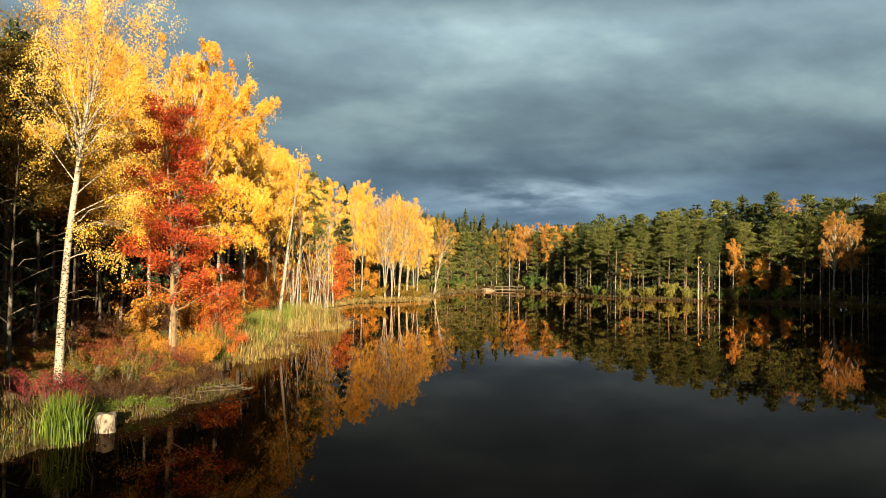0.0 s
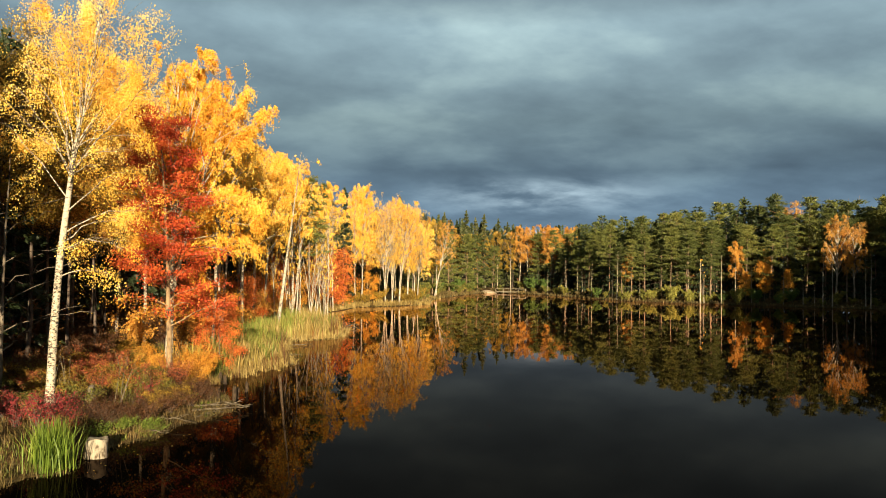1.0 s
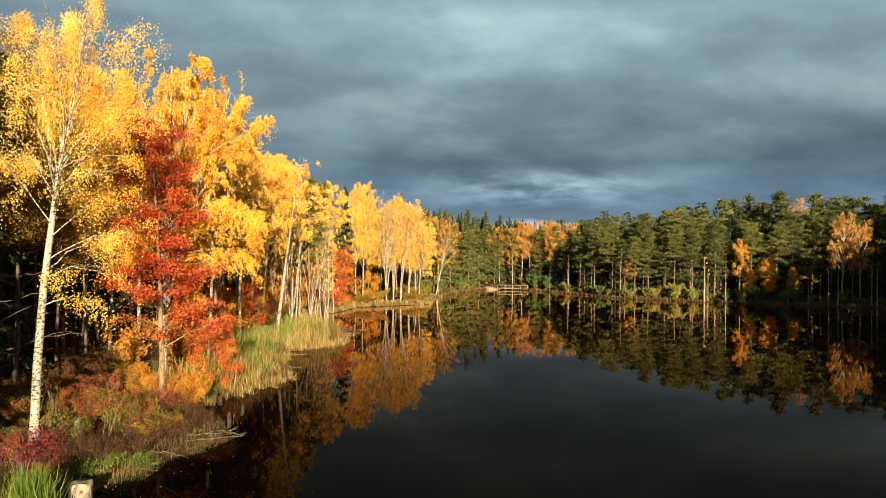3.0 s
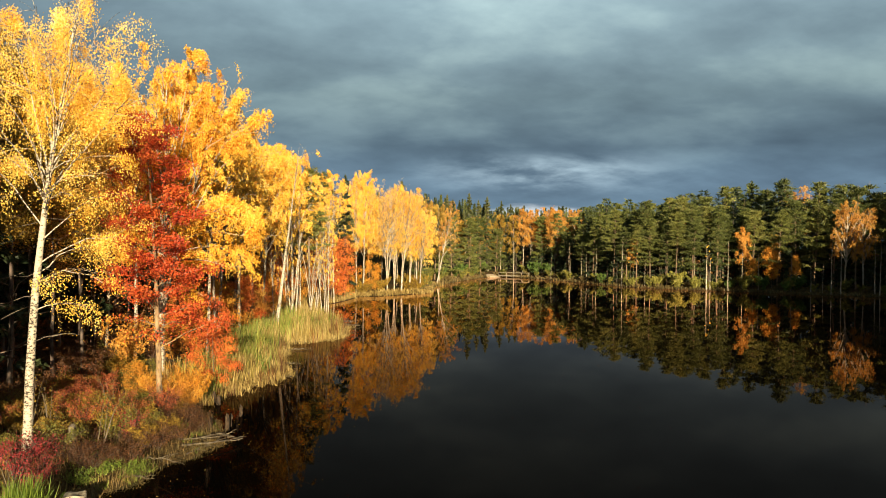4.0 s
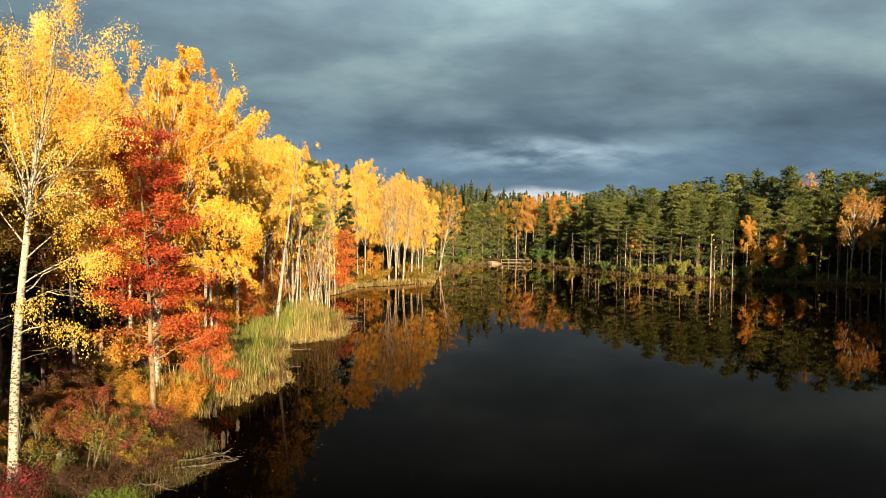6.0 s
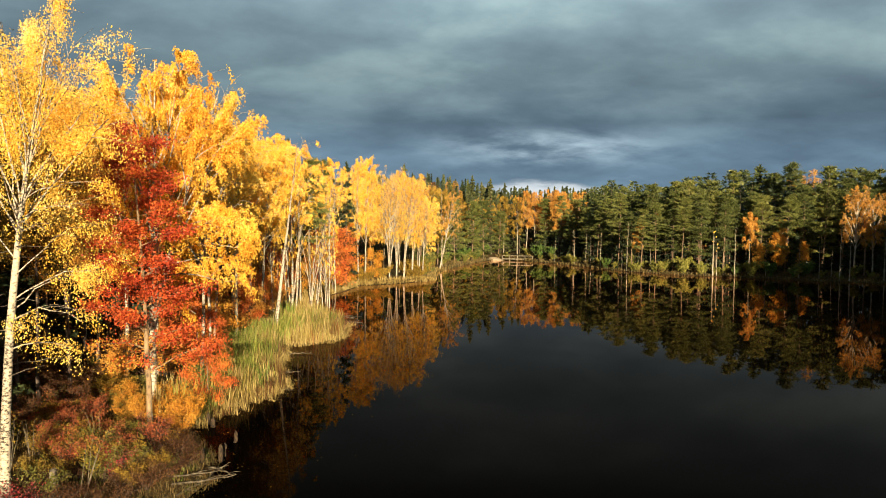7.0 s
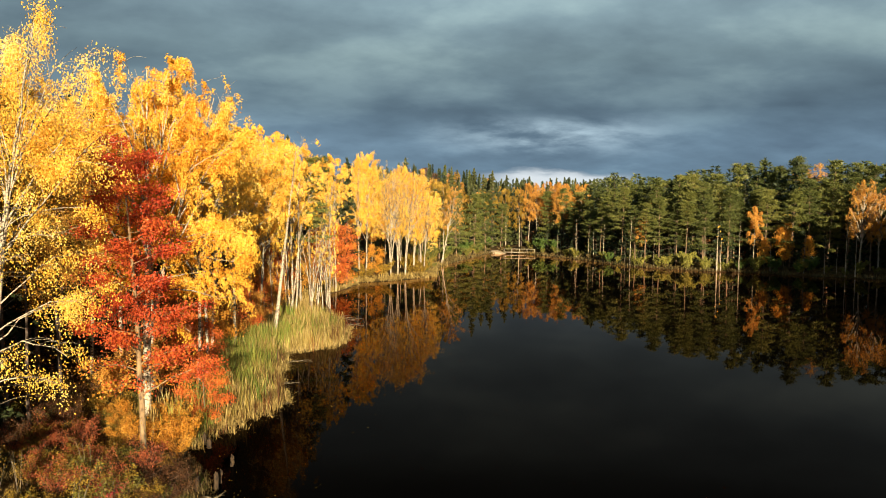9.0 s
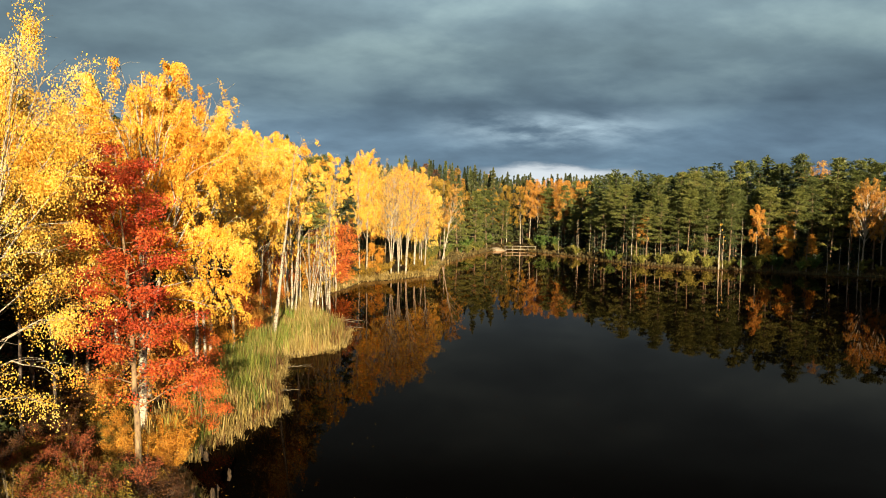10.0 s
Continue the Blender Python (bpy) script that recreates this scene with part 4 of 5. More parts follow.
plant(head_birch, [spot(x, y, None, rng.uniform(0.9, 1.08), rng.uniform(0, 6.28)) for x, y in [(22.5, 206), (24.8, 204.5), (27, 206), (29.5, 204.5), (31.5, 203.5), (28, 210), (32, 210), (35, 207), (37, 204), (33.5, 214), (30.0, 195), (8, 219), (11, 221), (-3, 200), (-5, 178)]])
wood_mass(rng, "hill_wood", "mixed wood on the rise beyond the pond", scatter(rng, ((-45, 95), (150, 330)), 3.7, lambda x, y, s: 14 < s < 140 and x < 0.22 * y + 12 and not (x > 22 and y < 222) and (x < -8 or y > 209), 300), 18.5, 3.1, 620, 0.75, (HILL, HILL, SHADED_SPRUCE, NEEDLE))
wood_mass(rng, "hill_birches", "russet and dull gold birches on the rise beyond the pond", scatter(rng, ((-35, 70), (205, 320)), 7.5, lambda x, y, s: 18 < s < 130 and x < 0.2 * y and (x < -8 or y > 222), 42), 17.0, 2.5, 600, 0.7, (AMBER, DULL, RUSSET), False)

head_dull = birch(99, "half-bare russet birch at the head of the pond", 16.5, 0.14, 0.3, 2.6, (0.3, 0), 20, 3600, 0.26, 1.8, DULL, 1.5, 0.4, 3, group="russet birches at the head of the pond", loose=0.25)
plant(head_dull, [spot(x, y, None, rng.uniform(0.85, 1.05), rng.uniform(0, 6.28)) for x, y in [(8, 204), (12.5, 208), (16.3, 209.5), (20, 207), (2.5, 197), (-1, 187), (-4, 176), (5.5, 199), (-1.5, 157)]])

# ---- woods beside the camera, added out of view so their shade falls on the banks
beside = scatter(rng, ((62, 112), (-20, 112)), 3.4, lambda x, y, s: 0.8 < s < 26 and x > 75 and x > 0.69 * y + 17, 90)
beside += scatter(rng, ((-48, -14), (-35, 24)), 3.0, lambda x, y, s: 0.8 < s < 30 and x < -15.2 and x < -0.72 * y - 3, 95)
wood_mass(rng, "side_wood", "unseen spruce wood beside the pond, added to shade its banks", beside, 19.5, 3.2, 330, 1.5, (SHADED_SPRUCE,))

# ---------------------------------------------------------------- shrubs of the near bank
def drift_of(thing, places, lo=0.75, hi=1.2):
    plant(thing, [spot(x, y, None, rng.uniform(lo, hi), rng.uniform(0, 6.28)) for x, y in places])


drift_of(bush(200, "low russet heath shrub on the bank", 0.7, 0.8, 1700, 0.05, RUSSET, 26, "russet heath on the bank", slim=0.4), scatter(rng, ((-14.5, -9), (25.5, 39)), 0.75, lambda x, y, s: 0.9 < s < 4.2, 34))
drift_of(bush(201, "olive-green shrub turning yellow", 1.2, 0.95, 1300, 0.06, OLIVE, 16, "olive shrubs on the bank"), scatter(rng, ((-22, -11.5), (27, 45)), 1.25, lambda x, y, s: s > 2.6 and x < -12, 24), 0.55, 1.05)
drift_of(bush(202, "shrub with rust-red leaves", 1.4, 0.95, 1150, 0.055, RUST, 16, "red shrubs on the bank"), [(-15.8, 34.6), (-13.3, 31.5), (-16.6, 35.2), (-15.2, 33.6), (-16.3, 32.2), (-14.6, 30.6), (-17.4, 30), (-14.3, 33.0), (-17.2, 33.4), (-12.6, 33.4), (-18.2, 36.4), (-17.4, 34.8), (-19.1, 35.2), (-18.4, 33.8), (-16.8, 36.6), (-15.5, 31.2)], 0.55, 1.05)
drift_of(bush(203, "crimson-leaved shrub below the birch", 1.25, 0.8, 850, 0.06, CRIMSON, 20, "crimson shrubs on the bank"), [(-14.2, 25.4), (-13.3, 25.0), (-15.2, 25.6), (-14.0, 26.6), (-16.2, 26.4), (-12.7, 30.2)], 0.7, 1.1)
drift_of(bush(204, "bushy shrub in bright orange-yellow leaf", 1.9, 1.15, 2600, 0.075, ORANGE, 18, "orange shrubs by the maple"), [(-13.3, 36.7), (-14.7, 38.4), (-16.0, 38.2), (-12.7, 37.6), (-15.3, 36.9), (-13.9, 39.4), (-14.3, 36.6), (-12.5, 36.3), (-16.7, 39.4), (-13.0, 38.6)], 0.45, 0.9)
drift_of(bush(205, "amber and brown brush at the edge of the wood", 2.3, 1.4, 2400, 0.1, AMBER, 12, "amber brush on the bank"), scatter(rng, ((-24, -15), (42, 112)), 2.3, lambda x, y, s: s > 3.6, 26))
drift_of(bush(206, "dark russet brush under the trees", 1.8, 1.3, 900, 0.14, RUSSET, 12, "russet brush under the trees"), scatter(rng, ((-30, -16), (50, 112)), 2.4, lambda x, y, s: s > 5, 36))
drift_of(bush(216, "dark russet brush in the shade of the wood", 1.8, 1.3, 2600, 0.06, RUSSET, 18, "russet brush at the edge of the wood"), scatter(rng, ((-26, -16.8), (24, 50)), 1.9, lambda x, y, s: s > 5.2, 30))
drift_of(bush(207, "low bright green tuft of herbs at the water's edge", 0.35, 0.6, 1100, 0.045, FRESH, 14, "green tufts on the bank"), [(-12.0, 26.8), (-11.3, 27.4), (-12.6, 31.0), (-11.6, 31.8), (-12.2, 26.0), (-10.8, 27.0)], 0.7, 1.1)

drift_of(bush(208, "thin bare sapling with a few dull leaves", 2.2, 0.7, 70, 0.07, DULL, 4, "bare saplings on the bank", "sapling", "sapling", GREY_BARK), [(-13.0, 28.6), (-12.2, 30.2), (-15.6, 28.4), (-14.2, 32.0), (-16.2, 30.8), (-12.9, 34.2), (-15.2, 24.6), (-13.4, 24.0)], 0.6, 1.1)
drift_of(bush(209, "yellowing undergrowth beside the maple", 0.9, 0.9, 1500, 0.065, DULL, 14, "yellowing undergrowth on the bank"), scatter(rng, ((-19, -11.5), (29, 43)), 1.0, lambda x, y, s: s > 1.4, 40), 0.6, 1.1)
bare_tree = maple(69, "dead tree with bare grey branches in the shade", 11.0, 0.11, 3.2, 120, 0.09, DULL, "dead trees in the wood", 0.15, "dead_tree", GREY_BARK, 24, near=False, flat=0.2)
plant(bare_tree, [spot(-18.4, 29.6), spot(-20.2, 34.6, None, 1.1, 2)])

# ---- shrubs on the point and the far shore
drift_of(bush(210, "orange and tawny shrub on the point", 1.6, 1.6, 1100, 0.18, DULL, 10, "tawny shrubs on the point"), scatter(rng, ((-18, -2), (112, 150)), 1.8, lambda x, y, s: 1.6 < s < 7, 18))
drift_of(bush(211, "yellow-green bush by the far water's edge", 2.2, 1.6, 600, 0.34, OLIVE, 8, "bushes along the far shore"), scatter(rng, ((-5, 90), (125, 205)), 2.3, lambda x, y, s: 0.9 < s < 5, 60), 0.45, 1.0)
plant(bush(214, "rounded yellow-green bush at the far water's edge", 3.0, 1.5, 1500, 0.26, YELLOWING, 12, "yellow-green bushes on the far shore"), [spot(48.0, 146.9, None, 1.1), spot(51.0, 145.4, None, 0.85, 2), spot(59.7, 142.1, None, 0.95, 4), spot(44.6, 149.6, None, 0.7, 1), spot(54.6, 144.2, None, 0.5, 3), spot(40.4, 153.4, None, 0.6, 5)])
plant(bush(215, "dense green bush under the pines", 3.0, 1.5, 1500, 0.26, GREEN, 12, "green bushes on the far shore"), [spot(63.0, 140.8, None, 1.0), spot(66.4, 138.8, None, 0.7, 2), spot(35.6, 162, None, 0.8, 1), spot(57.2, 143.6, None, 0.6, 3)])
drift_of(bush(212, "tawny undergrowth along the far shore", 0.8, 1.5, 350, 0.26, TAWNY, 6, "undergrowth along the far shore"), scatter(rng, ((-5, 90), (125, 205)), 2.2, lambda x, y, s: 0.6 < s < 6, 60), 0.5, 1.0)
drift_of(bush(213, "green bush beside the footbridge", 3.2, 2.0, 900, 0.36, GREEN, 10, "green bushes by the footbridge"), [(4.5, 181), (7, 186), (2, 172), (24.5, 191), (27.5, 189), (9.5, 197), (69, 139.5), (-1.5, 163)], 0.6, 1.05)

# ---------------------------------------------------------------- reeds and grass
def reed_stuff(name, label, pts, height, width, mat, lean=0.25, limp=0.0, kind="stuff", category="reeds"):
    ob = new(name, mesh_from(name, [blades(rng, pts, height, width, lean, limp)], [mat]))
    return tagged(ob, label, category, kind=kind)


def ragged(x, y):
    return np.sin(x * 2.1 + 1.3 * np.sin(y * 1.1)) + np.sin(y * 1.7 + 1.1 * np.sin(x * 1.9)) + 0.6 * np.sin(x * 5 + y * 4)


def clumps(n, each, box, ok, loose=0.22):
    """Points in tussocks; each tussock has a growth of its own, given with the points."""
    c = on_land(rng, n, box, ok)
    grow = rng.uniform(0.35, 1.25, len(c)) * (0.85 + 0.16 * ragged(c[:, 0] * 0.8, c[:, 1] * 0.6))
    p = np.repeat(c, each, 0) + rng.normal(size=(len(c) * each, 3)) * np.array([loose, loose, 0])
    p[:, 2] = np.maximum(heights(p[:, 0], p[:, 1]), -0.3)
    return p, np.repeat(np.clip(grow, 0.2, 1.5), each)


def reed_tussocks(name, label, pts, height, width, mat, lean, limp=0.0):
    p, grow = pts
    return reed_stuff(name, label, p, height * grow, width, mat, lean, limp)


reed_tussocks("green_reeds", "green reeds at the back of the inlet", clumps(1500, 16, ((-18, -10), (38.5, 64)), lambda x, y, s: (s > 0.3 + 0.3 * ragged(x, y)) & (s < 4.4) & (x > -13.9 - 0.25 * (y - 40)) & (x < -11.7 - 0.06 * (y - 40) + 0.6 * ragged(x, y))), 1.75, 0.045, REED, 0.4)
reed_tussocks("tall_dry_reeds", "tall pale dry reeds along the inlet", clumps(1500, 15, ((-17, -9), (39, 76)), lambda x, y, s: (s > 0.3 + 0.35 * (y < 52)) & (s < 3.4) & (ragged(x, y) > -0.7)), 1.6, 0.042, STRAW, 0.32, 0.25)
reed_tussocks("mixed_reeds", "yellowing reeds along the inlet", clumps(1600, 15, ((-17, -9), (40, 76)), lambda x, y, s: (s > 0.3 + 0.35 * (y < 52)) & (s < 3.9) & (ragged(x, y) < 0.8)), 1.5, 0.042, LIME, 0.32, 0.2)
reed_tussocks("fresh_reeds", "bright green reeds among the dry ones", clumps(700, 15, ((-17, -9), (42, 76)), lambda x, y, s: (s > 0.6) & (s < 4.2) & (ragged(x, y) > -0.2)), 1.5, 0.04, FRESH, 0.4)
reed_tussocks("brown_reeds", "dead brown stalks standing among the reeds", clumps(500, 9, ((-17, -9), (39, 76)), lambda x, y, s: (s > -0.2) & (s < 3.2)), 1.5, 0.04, RUSSET, 0.35)
reed_stuff("broken_reeds", "broken straw lying at the edge of the reeds", on_land(rng, 30000, ((-17, -8.5), (38, 76)), lambda x, y, s: (s > -0.55 + 0.25 * ragged(x, y)) & (s < 0.6)), 0.75, 0.03, STRAW, 0.97, 0.5)
reed_stuff("bank_grass", "dry grass among the shrubs of the bank", on_land(rng, 18000, ((-24, -9), (19, 44)), lambda x, y, s: (s > 0.2)), 0.42, 0.014, TAWNY, 0.7, 0.3, category="grass")
reed_stuff("green_grass", "green grass on the bank", on_land(rng, 30000, ((-24, -9), (19, 44)), lambda x, y, s: (s > 0.15) & (np.sin(x * 1.3) + np.sin(y * 0.9 + x * 0.4) > 0.9)), 0.2, 0.016, REED, 0.6, category="grass")
reed_stuff("wood_grass", "tawny grass below the birches", on_land(rng, 30000, ((-24, -9), (58, 116)), lambda x, y, s: (s > 0.1) & (s < 8)), 0.7, 0.05, STRAW, 0.5, 0.3, category="grass")
reed_stuff("point_grass", "yellow grass along the edge of the point", on_land(rng, 16000, ((-17, 0), (108, 150)), lambda x, y, s: (s > -0.2 + 0.3 * ragged(x, y)) & (s < 3.5)), 0.6, 0.07, STRAW, 0.5, 0.3, category="grass")
reed_stuff("far_grass", "tawny grass along the far shore", on_land(rng, 60000, ((-4, 90), (126, 205)), lambda x, y, s: (s > -0.2) & (s < 2.4)), 0.6, 0.12, TAWNY, 0.5, 0.3, category="grass")
reed_stuff("shore_litter", "pale straw and twigs washed up along the bank", on_land(rng, 16000, ((-14, -8.5), (19, 39)), lambda x, y, s: (s > -0.25) & (s < 0.7 + 0.35 * ragged(x, y))), 0.34, 0.016, TAWNY, 0.985, 0.3, category="litter")
reed_stuff("shore_moss", "low green moss and grass at the water's edge", on_land(rng, 12000, ((-14, -8.5), (22, 35)), lambda x, y, s: (s > 0.05) & (s < 1.3) & (ragged(x, y) > 0.5)), 0.16, 0.018, FRESH, 0.7, category="grass")
cat = rng.normal(size=(700, 2)) * np.array([0.24, 0.24]) + np.array([-11.95, 22.1])
cattails = reed_stuff("cattail_clump", "clump of tall green cattails at the water's edge", np.stack([cat[:, 0], cat[:, 1], np.maximum(heights(cat[:, 0], cat[:, 1]), -0.2)], 1), 1.5, 0.032, FRESH, 0.45, kind="thing", category="plant")

# ---------------------------------------------------------------- dead wood at the water's edge
def worn(me, rng, amount):
    for v in me.vertices:
        v.co += Vector(rng.normal(size=3) * amount)
    return me


def stump():
    """A pale cut block of a trunk with a split, weathered face, standing in the shallows."""
    r = np.random.default_rng(301)
    ob = empty("tree_stump", "pale weathered stump standing at the water's edge", "stump")
    a = np.linspace(0, 2 * np.pi, 18, endpoint=False)
    prof = 0.31 / (np.abs(np.cos(a + 0.3)) ** 4 + np.abs(np.sin(a + 0.3)) ** 4) ** 0.25 * (1 + 0.03 * r.normal(size=18))
    rings = []
    for z, k in ((-0.5, 1.06), (0.0, 1.02), (0.2, 0.99), (0.4, 1.0), (0.56, 1.0), (0.6, 0.94)):
        rings.append(np.stack([np.cos(a) * prof * k, np.sin(a) * prof * k * 0.85, np.full(18, z) + 0.03 * np.sin(3 * a) * (z > 0.5)], 1))
    v = np.concatenate(rings + [np.array([[0, 0, 0.58]])])
    q = [[i * 18 + j, i * 18 + (j + 1) % 18, (i + 1) * 18 + (j + 1) % 18, (i + 1) * 18 + j] for i in range(5) for j in range(18)]
    t = [[90 + j, 90 + (j + 1) % 18, 108] for j in range(18)]
    me = mesh_from("block", [(v, np.array(q), 0), (np.zeros((0, 3)), np.zeros((0, 3), int), 0)], [PALE_WOOD])
    part("block", worn(me, r, 0.008), ob)
    top = mesh_from("cut_top", [(np.concatenate([rings[5] * np.array([1, 1, 1]), [[0, 0, 0.57]]]), np.array([[j, (j + 1) % 18, 18] for j in range(18)]), 0)], [PALE_WOOD])
    part("cut_top", top, ob)
    for b, low, high in ((-2.3, 0.0, 0.30), (-1.2, -0.1, 0.22), (-0.5, 0.1, 0.5)):  # remains of bark
        c = np.array([np.cos(b) * 0.33, np.sin(b) * 0.28, 0])
        part("bark_strip", mesh_from("bark_strip", [joined([tube(np.array([c * 1.02 + [0, 0, low - 0.2], c + [0.01, 0, low], c * 0.97 + [0, 0, high]]), np.array([0.06, 0.05, 0.015]), 5)])], [GREY_BARK]), ob)
    return ob


plant(stump(), [spot(-11.35, 23.75, 0.02, 1.0, 0.3)])


def post(seed, height, radius):
    r = np.random.default_rng(seed)
    ob = empty("old_post", "weathered stub of an old jetty post in the shallows", "post", "old jetty posts")
    z = np.array([-0.6, 0.0, 0.4, 0.8, 1.0]) * height
    line = np.stack([r.normal(size=5) * 0.015, r.normal(size=5) * 0.015, z], 1)
    part("shaft", worn(mesh_from("shaft", [joined([tube(line, radius * np.array([1.1, 1, 0.95, 0.95, 0.9]), 9)])], [POST_WOOD]), r, 0.006), ob)
    for j in range(3):  # splintered top
        at = line[-1] + np.array([math.cos(2.1 * j + seed), math.sin(2.1 * j + seed), 0]) * radius * 0.35
        part("splinter", worn(mesh_from("splinter", [joined([tube(np.array([at - [0, 0, 0.1], at + [0.01, 0.0, 0.03], at + [0.02, 0.01, r.uniform(0.05, 0.14)]]), radius * np.array([0.5, 0.45, 0.15]), 5)])], [POST_WOOD]), r, 0.008), ob)
    return ob


for k, (x, y, h) in enumerate([(-10.4, 33.1, 0.75), (-9.75, 33.5, 0.85), (-9.85, 34.2, 0.6), (-9.9, 36.1, 0.6), (-12.1, 38.8, 0.65), (-11.7, 38.4, 0.5)]):
    plant(post(310 + k, h * 0.75, 0.09 + 0.015 * (k % 3)), [spot(x, y, 0.0, 1.0, k, 0.06 * ((k % 3) - 1))])

snag_post = empty("snag", "grey stub of a dead trunk among the shrubs", "stump")
part("shaft", worn(mesh_from("shaft", [joined([tube(np.array([(0, 0, -0.2), (0.02, 0, 0.4), (0.04, 0.02, 0.8), (0.02, 0.02, 1.15)]), np.array([0.19, 0.16, 0.15, 0.145]), 9)])], [GREY_BARK]), np.random.default_rng(5), 0.012), snag_post)
part("broken_top", mesh_from("broken_top", [joined([tube(np.array([(0.02, 0.02, 1.12), (0.06, 0.02, 1.22)]), np.array([0.135, 0.07]), 7)])], [GREY_BARK]), snag_post)
plant(snag_post, [spot(-13.7, 27.9)])


def fallen_branch(seed, length, radius, label):
    """A bare bleached bough with a few side twigs, lying down."""
    r = np.random.default_rng(seed)
    ob = empty("fallen_branch", label, "branch", "fallen boughs")
    n = 8
    u = np.linspace(0, 1, n)
    line = np.stack([length * u, 0.12 * length * np.sin(u * 3 + seed), 0.06 + 0.10 * length * u * (1 - u) + 0.03 * r.normal(size=n)], 1)
    part("bough", smooth(mesh_from("bough", [joined([tube(line, radius * (1 - 0.75 * u), 7)])], [DEAD_WOOD])), ob)
    for k in range(4):
        g = r.uniform(0.25, 0.9)
        p0, a = point_on(line, g), r.uniform(-1.2, 1.2) + (3.14 if k % 2 else 0) * 0.25
        way = np.array([math.cos(a), math.sin(a), 0])
        c = curve(p0, way, length * r.uniform(0.2, 0.4), r.uniform(-0.05, 0.6), 0.25, 5)
        part("twig", mesh_from("twig", [joined([tube(c, np.linspace(radius * 0.4, 0.006, 5), 5)])], [DEAD_WOOD]), ob)
    return ob


for k, (x, y, length, rad, turn, z) in enumerate([(-10.6, 30.4, 2.4, 0.055, 0.5, 0.12), (-10.9, 31.2, 2.0, 0.045, 0.25, 0.18), (-10.2, 29.6, 1.6, 0.035, 0.9, 0.08), (-11.3, 28.4, 1.5, 0.03, -0.3, 0.2), (-9.9, 32.2, 1.4, 0.05, -0.35, 0.1), (-11.2, 26.6, 1.1, 0.03, 0.1, 0.12)]):
    plant(fallen_branch(330 + k, length, rad, "bleached bough fallen at the water's edge"), [spot(x, y, z, 1.0, turn)])
for k, (x, y, length, rad, turn) in enumerate([(-13.8, 78.2, 4.2, 0.11, -0.35), (-11.2, 73.4, 2.6, 0.08, 0.1), (-13.4, 60.9, 2.2, 0.07, 0.5), (-11.6, 50.5, 1.6, 0.05, 0.2), (-11.2, 45.2, 1.8, 0.05, 0.4), (-12.4, 56.9, 2.0, 0.05, 0.1)]):
    plant(fallen_branch(340 + k, length, rad, "dead log floating in the reedy inlet"), [spot(x, y, 0.0, 1.0, turn)])

# ---- footbridge and sandy landing at the head of the pond
bridge = empty("footbridge", "low plank footbridge with a plain wooden handrail", "bridge")


def beam(p, q, w, h):
    """A straight squared timber between two points."""
    p, q = np.array(p, float), np.array(q, float)
    d = unit(q - p)
    side = unit(np.cross(d, [0, 0, 1.0]) if abs(d[2]) < 0.9 else np.array([1.0, 0, 0]))
    up_ = np.cross(side, d)
    c = [side * w * a / 2 + up_ * h * b / 2 for a, b in ((-1, -1), (1, -1), (1, 1), (-1, 1))]
    v = np.array([p + k for k in c] + [q + k for k in c])
    return v, np.array([[0, 1, 2, 3], [4, 7, 6, 5], [0, 4, 5, 1], [1, 5, 6, 2], [2, 6, 7, 3], [3, 7, 4, 0]])


def timber(name, *args):
    return part(name, mesh_from(name, [joined([beam(*args)])], [PALE_WOOD]), bridge)


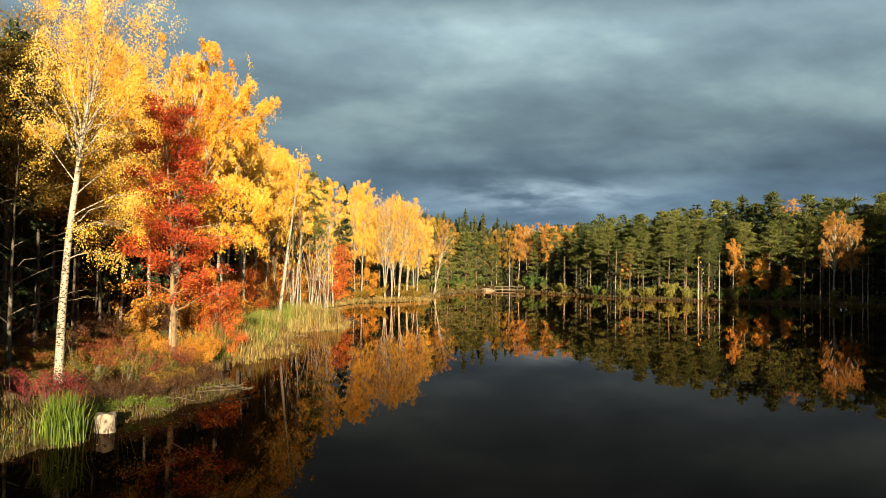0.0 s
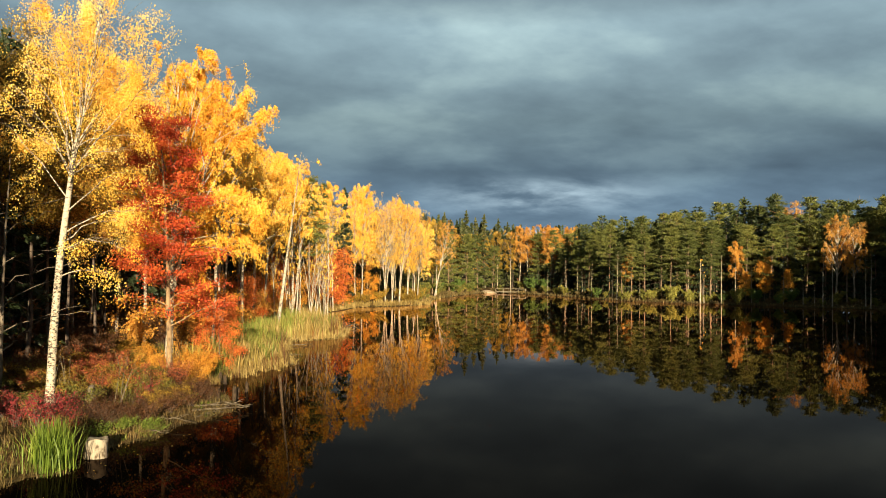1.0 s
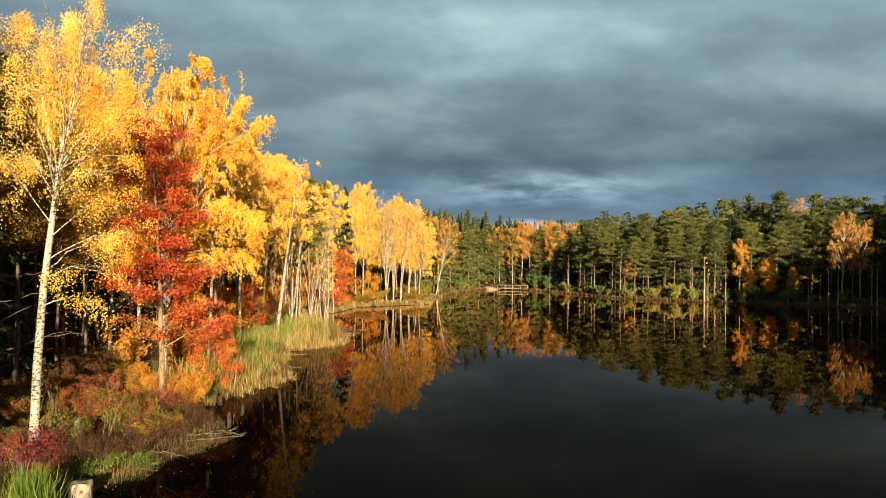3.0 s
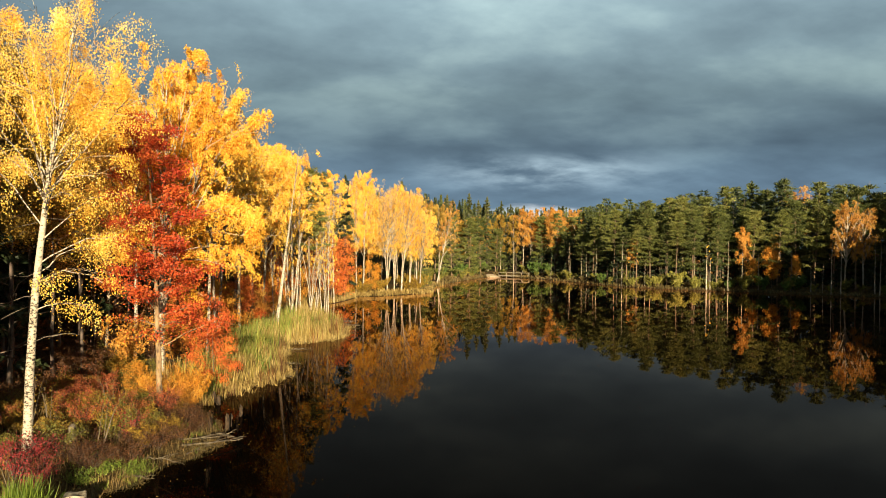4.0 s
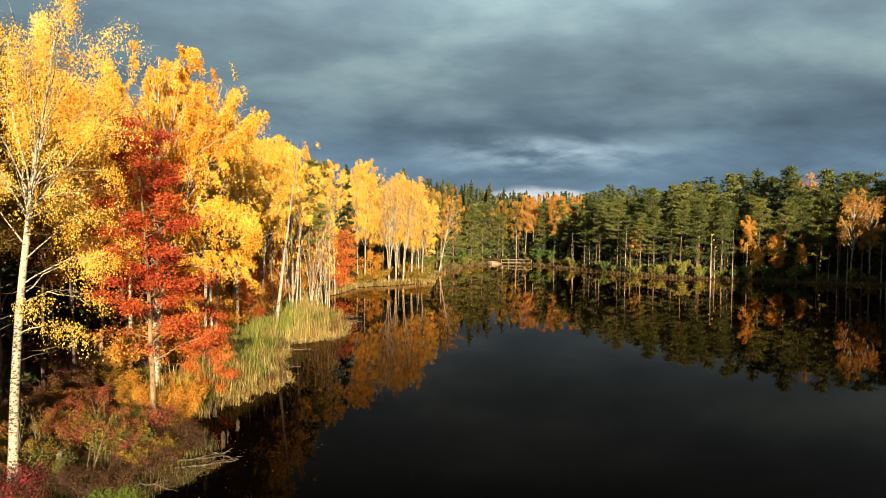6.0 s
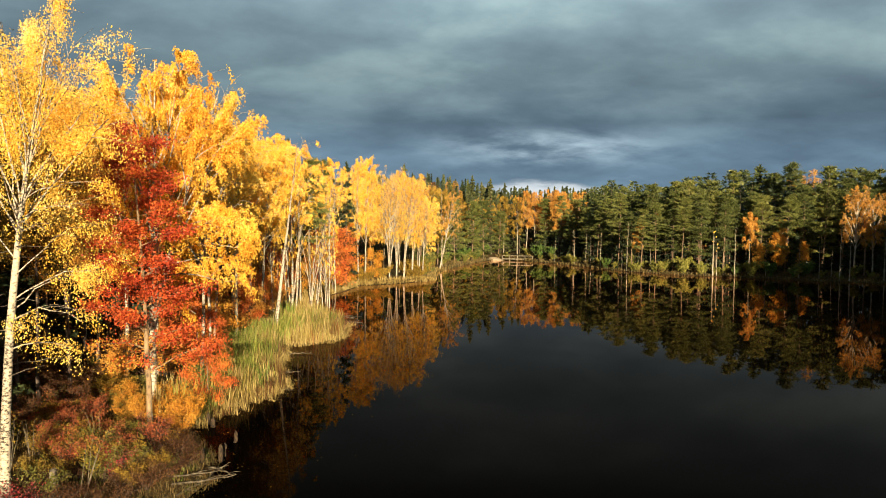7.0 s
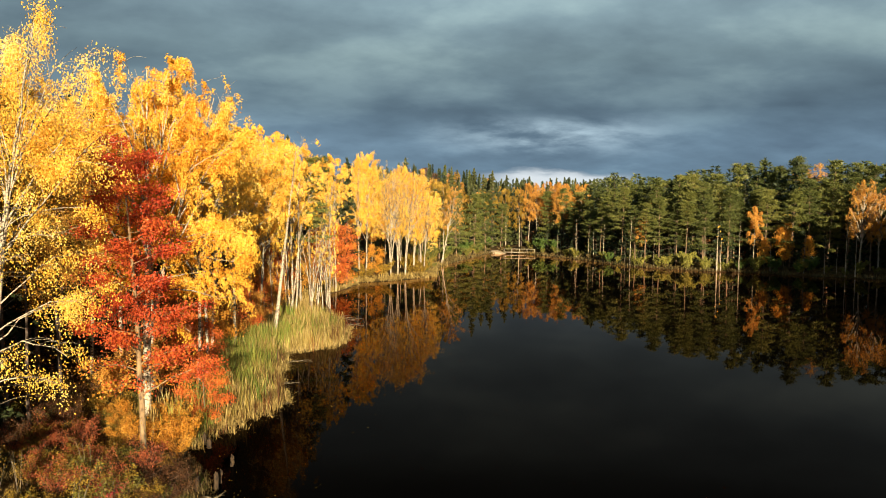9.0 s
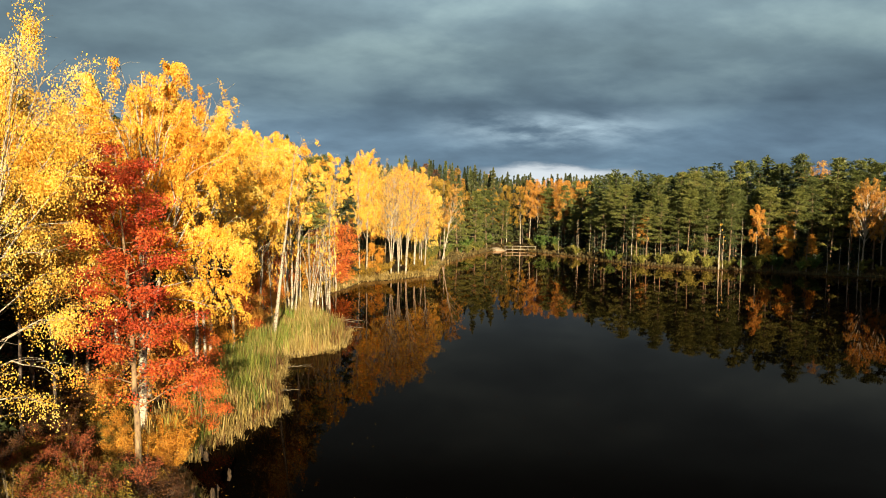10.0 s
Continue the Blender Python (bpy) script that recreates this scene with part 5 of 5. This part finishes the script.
for y in (-0.5, 0.5):
    timber("bearer", (-4.2, y, 0.34), (4.2, y, 0.34), 0.12, 0.16)
    timber("handrail", (-4.2, y, 1.22), (4.2, y, 1.22), 0.08, 0.08)
    for x in (-4.1, -2.05, 0, 2.05, 4.1):
        timber("post", (x, y * 1.04, -1.0), (x, y * 1.04, 1.19), 0.1, 0.1)
plank = mesh_from("plank", [joined([beam((0, -0.6, 0.45), (0, 0.6, 0.45), 0.17, 0.045)])], [PALE_WOOD])
for k in range(44):
    ob = part("plank", plank, bridge)
    ob.location.x = -4.1 + k * 0.19
bridge.matrix_basis = spot(18.6, 192.5, 0.05, 1.0, 0.0)

sand_m, n = material("pale_sand")
gr = n.add("ShaderNodeTexNoise", {"Vector": n.add("ShaderNodeTexCoord").outputs["Object"], "Scale": 2.5, "Detail": 6.0}).outputs[0]
n.add("ShaderNodeOutputMaterial", {0: n.add("ShaderNodeBsdfPrincipled", {"Base Color": n.ramp(gr, [(0.35, (0.24, 0.18, 0.11)), (0.65, (0.38, 0.29, 0.19))]), "Roughness": 0.95}).outputs[0]})
u, v = np.meshgrid(np.linspace(-1, 1, 21), np.linspace(-1, 1, 15), indexing="ij")
hz = 0.95 * np.clip(1 - u * u, 0, 1) ** 0.8 * np.clip(1 - v * v, 0, 1) ** 0.7 * (1 - 0.35 * u) + 0.05 * np.sin(u * 9) * np.cos(v * 7) - 0.15
i, j = np.meshgrid(np.arange(20), np.arange(14), indexing="ij")
bank_mesh = mesh_from("sand_bank", [(np.stack([u * 2.6, v * 2.2, hz], -1).reshape(-1, 3), np.stack([i * 15 + j, (i + 1) * 15 + j, (i + 1) * 15 + j + 1, i * 15 + j + 1], -1).reshape(-1, 4), 0)], [sand_m])
sand = tagged(new("sand_bank", smooth(bank_mesh)), "small bank of pale sand beside the footbridge", "bank", kind="structure")
sand.matrix_basis = spot(12.6, 193.5, 0.0)

# ---- leaves afloat near the bank
fl = np.stack([rng.uniform(-11, -4, 900), rng.uniform(18, 62, 900), np.full(900, 0.006)], 1)
fl = fl[(shore_distance(fl[:, 0], fl[:, 1]) < -0.15) & (rng.uniform(0, 1, 900) < np.exp(shore_distance(fl[:, 0], fl[:, 1]) / 1.8))]
vv, ff, _ = leaf_quads(rng, fl, 0.07, 0.7, np.stack([rng.normal(size=len(fl)), rng.normal(size=len(fl)), 0 * fl[:, 0]], 1))
vv[:, 2] = 0.004 + 0.004 * rng.uniform(0, 1, len(vv))
tagged(new("floating_leaves", mesh_from("floating_leaves", [(vv, ff, 0)], [GOLD])), "fallen leaves afloat on the dark water", "leaves", kind="stuff")
